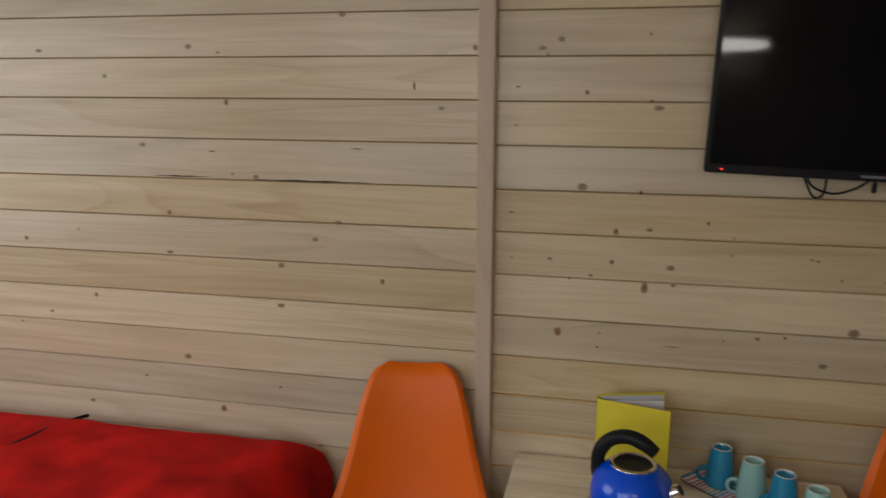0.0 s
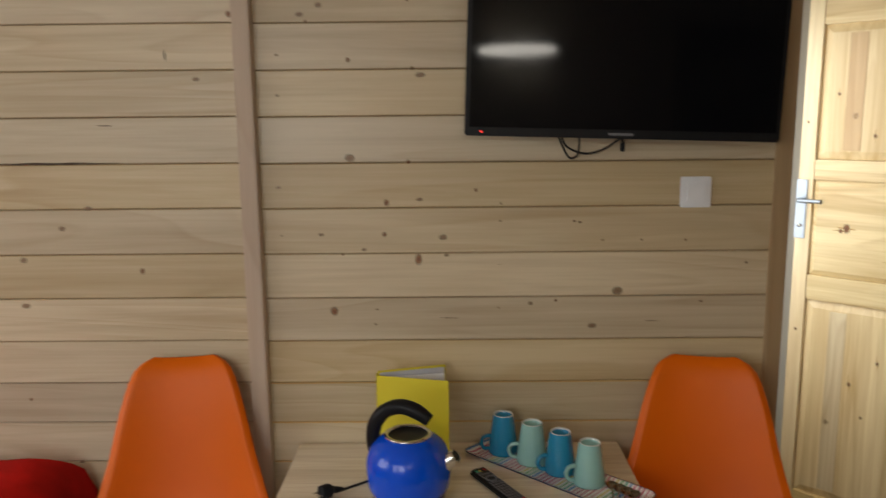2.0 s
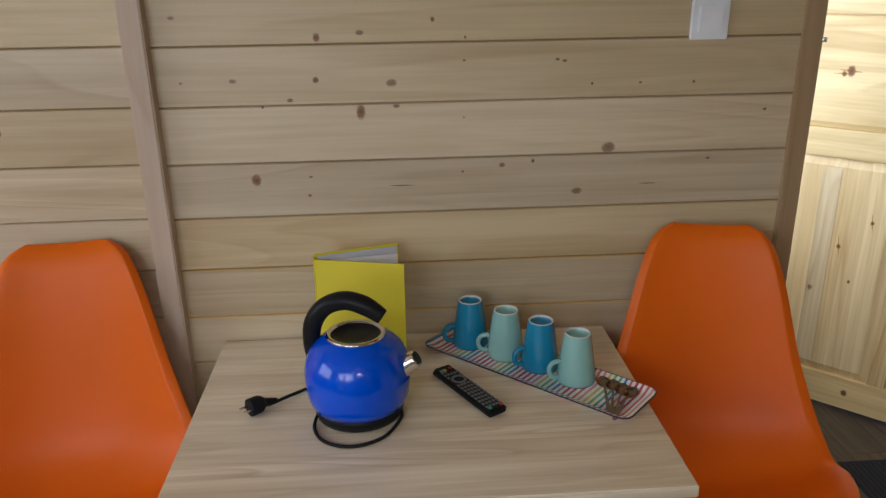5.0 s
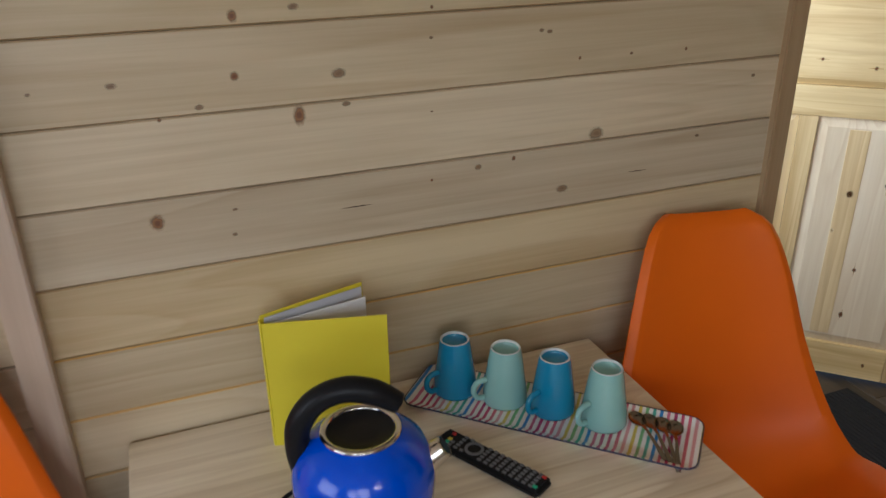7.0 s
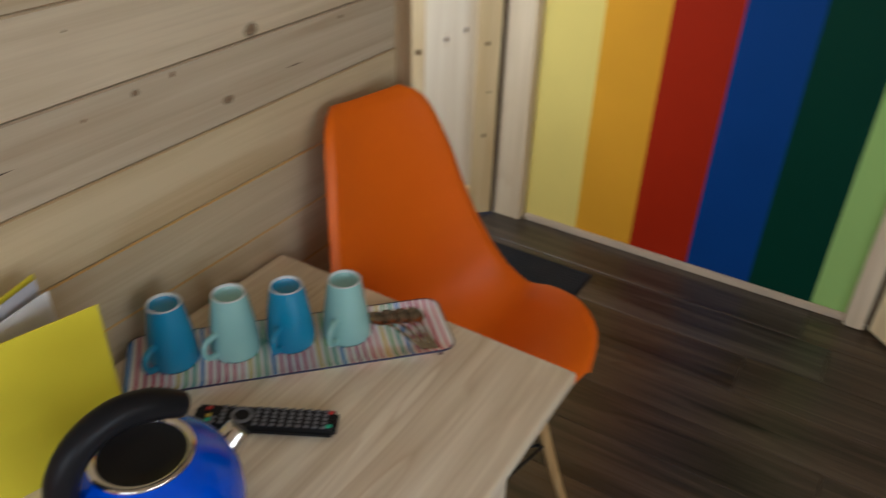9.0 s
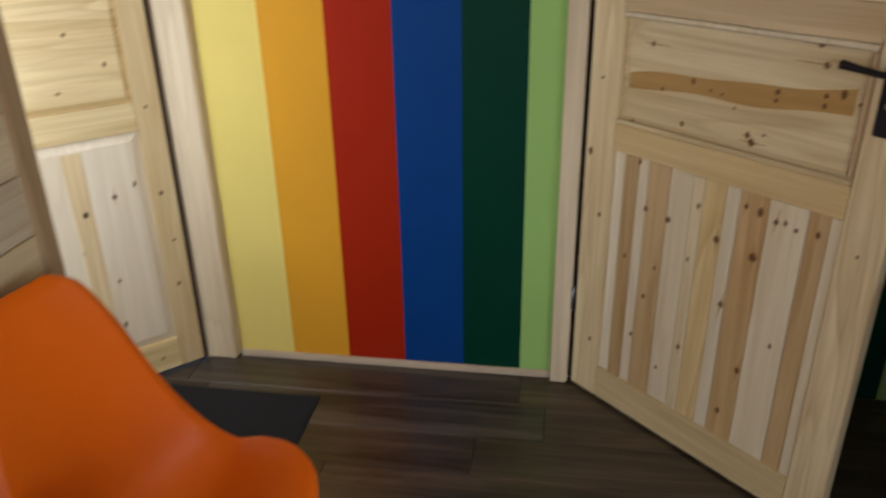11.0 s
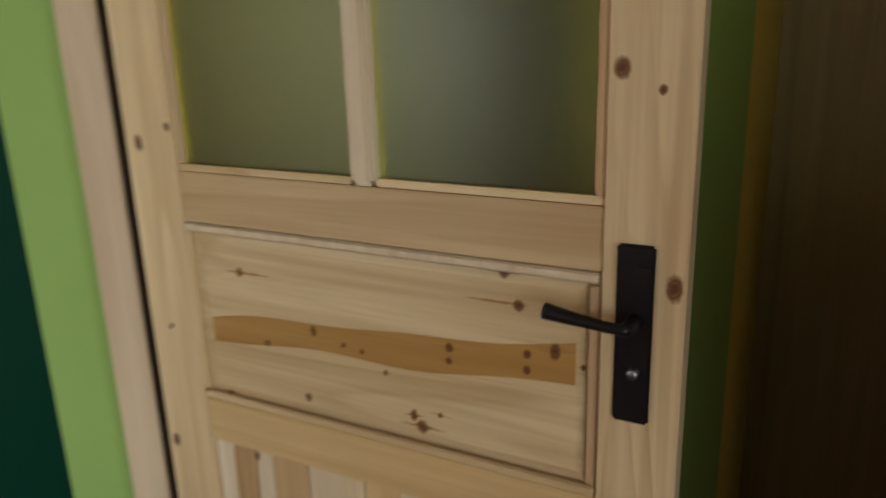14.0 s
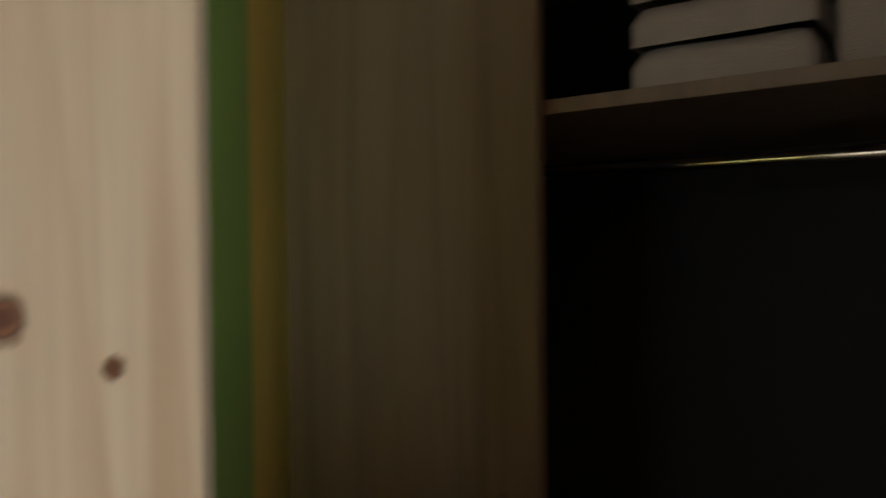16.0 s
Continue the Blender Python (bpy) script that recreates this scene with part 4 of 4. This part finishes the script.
def mug(x, y, turn, mat, label):
    m = thing("mug", Matrix.Translation((x, y, 0.7538)) @ Matrix.Rotation(radians(turn), 4, "Z"), label, "mug", "upturned mugs on the tray")
    part("cup", lathe([(0.035, 0.003), (0.038, 0.0), (0.0395, 0.004), (0.0378, 0.025), (0.033, 0.06), (0.028, 0.094), (0.0265, 0.102), (0.0258, 0.1045)], 40), mat, m, "", None, True)
    part("foot_ring", lathe([(0.0258, 0.1045), (0.0247, 0.1062), (0.0232, 0.1055), (0.0222, 0.102)], 40), RIM, m, "pale foot ring", None, True)
    part("foot_well", lathe([(0.0224, 0.102), (0.021, 0.095), (0.012, 0.0935), (0.0, 0.0935)], 36), mat, m, "", None, True)
    part("handle", tube([(0.035, 0, 0.048), (0.050, 0, 0.046), (0.058, 0, 0.037), (0.058, 0, 0.024), (0.051, 0, 0.014), (0.039, 0, 0.012)], [0.0055, 0.005, 0.005, 0.005, 0.005, 0.0055], 12), mat, m, "", None, True)
    return m


mug(0.714, -0.076, 190, TEAL, "teal glazed mug turned upside down")
mug(0.784, -0.136, 178, MINT, "pale mint glazed mug turned upside down")
mug(0.848, -0.193, 196, TEAL, "teal glazed mug turned upside down")
mug(0.910, -0.256, 192, MINT, "pale mint glazed mug turned upside down")


def spoon(u, v, turn):
    s = thing("teaspoon", TRAY @ Matrix.Translation((u, v, 0.0045)) @ Matrix.Rotation(radians(turn), 4, "Z"), "small worn steel teaspoon lying on the tray", "spoon", "teaspoons on the tray")
    bm = bmesh.new()
    bmesh.ops.create_uvsphere(bm, u_segments=18, v_segments=10, radius=1, matrix=Matrix.Translation((0, 0, 0.007)) @ Matrix.Diagonal((0.0145, 0.021, 0.007, 1)))
    bmesh.ops.delete(bm, geom=[q for q in bm.verts if q.co.z > 0.0075], context="VERTS")
    bowl = part("bowl", bm, SPOON_STEEL, s, "", None, True)
    mod = bowl.modifiers.new("thick", "SOLIDIFY")
    mod.thickness = 0.001
    bm = bmesh.new()
    cols = [(-0.019, 0.003, 0.006), (-0.035, 0.0022, 0.008), (-0.07, 0.003, 0.005), (-0.098, 0.0045, 0.002), (-0.104, 0.003, 0.002)]
    rows = [[bm.verts.new((sx * w, y, z + dz)) for sx, dz in ((-1, 0), (1, 0), (1, 0.0014), (-1, 0.0014))] for y, w, z in cols]
    for a, b in zip(rows, rows[1:]):
        for k in range(4):
            bm.faces.new((a[k], a[(k + 1) % 4], b[(k + 1) % 4], b[k]))
    bm.faces.new(rows[0])
    bm.faces.new(rows[-1][::-1])
    bmesh.ops.recalc_face_normals(bm, faces=bm.faces[:])
    part("spoon_handle", bm, SPOON_STEEL, s)
    return s


for k, (u, v, a) in enumerate(((0.142, 0.036, 34), (0.163, 0.036, 27), (0.184, 0.034, 20), (0.203, 0.032, 10))):
    spoon(u, v, a)

# ---- remote control ----
remote = thing("remote_control", Matrix.Translation((0.688, -0.287, 0.75)) @ Matrix.Rotation(math.atan2(-0.175, 0.098), 4, "Z"), "black television remote control with many buttons", "remote control")
part("case", box(-0.1, 0.1, -0.0225, 0.0225, 0.001, 0.018, 0.006, 3), BLACK, remote)
button = mesh_of(box(-0.0032, 0.0032, -0.0022, 0.0022, 0, 0.0015), "button", BUTTON)
for i in range(14):
    for j in range(5):
        x, y = -0.070 + i * 0.0118, -0.015 + j * 0.0075
        if math.hypot(x + 0.032, y) < 0.019 or (i == 0 and j > 1):
            continue
        shared("button", button, remote, Matrix.Translation((x, y, 0.0178)))
part("ring_button", lathe([(0.011, 0.0), (0.0155, 0.0), (0.0155, 0.002), (0.011, 0.002), (0.011, 0.0)], 28), BUTTON, remote, "round arrow button", Matrix.Translation((-0.032, 0, 0.0178)))
for x, y, mat in ((0.090, 0.013, RED_DOT), (0.090, -0.013, GREEN_DOT), (-0.080, 0.010, RED_DOT), (-0.0775, -0.004, YELLOW_DOT), (-0.0775, -0.012, GREEN_DOT)):
    part("colour_button", box(-0.0035, 0.0035, -0.003, 0.003, 0, 0.0022, 0.0006, 1), mat, remote, "", Matrix.Translation((x, y, 0.0178)))


# ---- bed ----
def soft_slab(x0, x1, y0, y1, z0, z1, r, nx, ny, amp, seed):
    """A padded slab with rounded borders and a rumpled top."""
    bm = bmesh.new()
    grid = []
    for i in range(nx + 1):
        row = []
        for j in range(ny + 1):
            x, y = x0 + (x1 - x0) * i / nx, y0 + (y1 - y0) * j / ny
            d = min(x - x0, x1 - x, y - y0, y1 - y)
            drop = r - math.sqrt(max(0, r * r - (r - min(d, r)) ** 2))
            w = min(1, d / r)
            z = z1 - drop + w * amp * (noise.noise(Vector((x * 3.1, y * 3.7, seed))) + 0.5 * noise.noise(Vector((x * 9, y * 8, seed))))
            row.append(bm.verts.new((x, y, z)))
        grid.append(row)
    for i in range(nx):
        for j in range(ny):
            bm.faces.new((grid[i][j], grid[i + 1][j], grid[i + 1][j + 1], grid[i][j + 1]))
    rim = [grid[i][0] for i in range(nx + 1)] + [grid[nx][j] for j in range(1, ny + 1)] + [grid[i][ny] for i in range(nx - 1, -1, -1)] + [grid[0][j] for j in range(ny - 1, 0, -1)]
    low = [bm.verts.new((v.co.x, v.co.y, z0)) for v in rim]
    for k in range(len(rim)):
        j = (k + 1) % len(rim)
        bm.faces.new((rim[k], low[k], low[j], rim[j]))
    bmesh.ops.recalc_face_normals(bm, faces=bm.faces[:])
    return bm


bed = thing("bed", Matrix.Translation((-1.36, -0.50, 0)), "made bed under a rumpled red fleece cover", "bed")
part("bed_frame", box(-0.93, 0.92, -0.46, 0.47, 0.02, 0.30, 0.01), OAK_TOP, bed)
part("mattress", box(-0.92, 0.91, -0.45, 0.46, 0.301, 0.61, 0.04, 3), PAPER, bed)
part("cover", soft_slab(-0.94, 0.955, -0.47, 0.475, 0.25, 0.765, 0.14, 90, 50, 0.016, 3.0), RED, bed, "rumpled red fleece cover", None, True)

part("strap", tube([(0.13, 0.44, 0.745), (0.11, 0.33, 0.762), (0.09, 0.21, 0.766), (0.05, 0.05, 0.766), (0.0, -0.15, 0.768)], 0.006, 8), BLACK_SOFT, bed, "thin black strap across the cover", None, True)


# ---- wardrobe ----
WARD = Matrix.Translation((2.503, -2.30, 0)) @ Matrix.Rotation(radians(0), 4, "Z") @ Matrix.Translation((-0.443, -0.315, 0))
wardrobe = thing("wardrobe", WARD, "dark brown wardrobe with one door open on shelf and rail", "wardrobe")
ZH = 2.1
part("side_panel", box(0.425, 0.443, -0.325, 0.295, 0.0, ZH, 0.001), WENGE, wardrobe)
part("side_panel", box(-0.443, -0.425, -0.325, 0.295, 0.0, ZH, 0.001), WENGE, wardrobe)
# near-black because the interior's shade is painted into it
part("back_panel", box(-0.4248, 0.4248, -0.325, -0.317, 0.08, ZH - 0.02), SHADED_BACK, wardrobe, "back panel with the shade inside the wardrobe painted in")
part("top_panel", box(-0.4248, 0.4248, -0.3168, 0.295, ZH - 0.02, ZH), WENGE, wardrobe)
part("bottom_panel", box(-0.4248, 0.4248, -0.3168, 0.28, 0.06, 0.08), WENGE, wardrobe)
part("plinth", box(-0.4248, 0.4248, 0.255, 0.272, 0.0, 0.0598), WENGE, wardrobe)
part("shelf", box(-0.4248, 0.4248, -0.3168, 0.275, 1.748, 1.766, 0.001), WENGE, wardrobe)
part("hanging_rail", tube([(-0.4247, 0.0, 1.70), (0, 0.0, 1.70), (0.4247, 0.0, 1.70)], 0.0095, 14), CHROME, wardrobe, "steel hanging rail", None, True)
door = part("door", box(0.003, 0.440, 0.297, 0.315, 0.065, ZH - 0.004, 0.0015), WENGE, wardrobe)
part("handle", tube([(0.048, 0.315, 1.165), (0.055, 0.337, 1.178), (0.055, 0.344, 1.22), (0.055, 0.337, 1.262), (0.055, 0.315, 1.275)], 0.005, 12), CHROME, door, "bowed chrome handle", None, True)
bm = box(0.0, 0.437, 0, 0.018, 0.065, ZH - 0.004, 0.0015)
door = part("door", bm, WENGE, wardrobe, "open wardrobe door", Matrix.Translation((-0.442, 0.298, 0)) @ Matrix.Rotation(radians(104), 4, "Z"))
part("handle", tube([(0.385, 0.0, 1.165), (0.385, -0.022, 1.178), (0.385, -0.029, 1.22), (0.385, -0.022, 1.262), (0.385, 0.0, 1.275)], 0.005, 12), CHROME, door, "bowed chrome handle", None, True)


def towel(x0, x1, y0, y1, z, h, seed):
    t = tagged(part("folded_towel", soft_slab(-(x1 - x0) / 2, (x1 - x0) / 2, -(y1 - y0) / 2, (y1 - y0) / 2, 0, h, h * 0.48, 24, 24, 0.004, seed), TOWEL, None, "", WARD @ Matrix.Translation(((x0 + x1) / 2, (y0 + y1) / 2, z)), True),
               "folded cream towel on the wardrobe shelf", "towel", "folded towels in the wardrobe")
    return t


for k in range(3):
    towel(-0.29, -0.09, -0.02, 0.25, 1.7662 + k * 0.052, 0.052, k * 1.7)
towel(-0.38, -0.305, 0.0, 0.22, 1.7662, 0.15, 9.1)

# ---- doormat ----
mat = thing("doormat", Matrix.Translation((2.17, 0.118, 0.0)), "black ribbed doormat on the vinyl floor", "doormat")
part("backing", box(-0.2, 0.2, -0.303, 0.303, 0.0005, 0.005, 0.002), MAT, mat)
for k in range(24):
    x = -0.19 + k * 0.0165
    part("rib", box(x - 0.005, x + 0.005, -0.295, 0.295, 0.0051, 0.009, 0.0015, 1), MAT, mat)

# ---- floor planks ----
me = {}
for k in range(int((XE - X0) / 0.185) + 1):
    x0 = X0 + k * 0.185
    x1 = min(x0 + 0.185, XE + 0.139)
    y = YS - random.uniform(0, 1.1)
    while y < YN:
        ya, yb = max(y, YS), min(y + 1.22, YN)
        if yb - ya > 0.02:
            key = (round(x1 - x0, 4), round(yb - ya, 4))
            if key not in me:
                me[key] = mesh_of(box(-key[0] / 2 + 0.0006, key[0] / 2 - 0.0006, -key[1] / 2 + 0.0006, key[1] / 2 - 0.0006, -0.011, 0.0, 0.0012, 1), "plank", FLOOR_WOOD)
            shared("plank", me[key], floor, Matrix.Translation(((x0 + x1) / 2, (ya + yb) / 2, 0)))
        y += 1.22
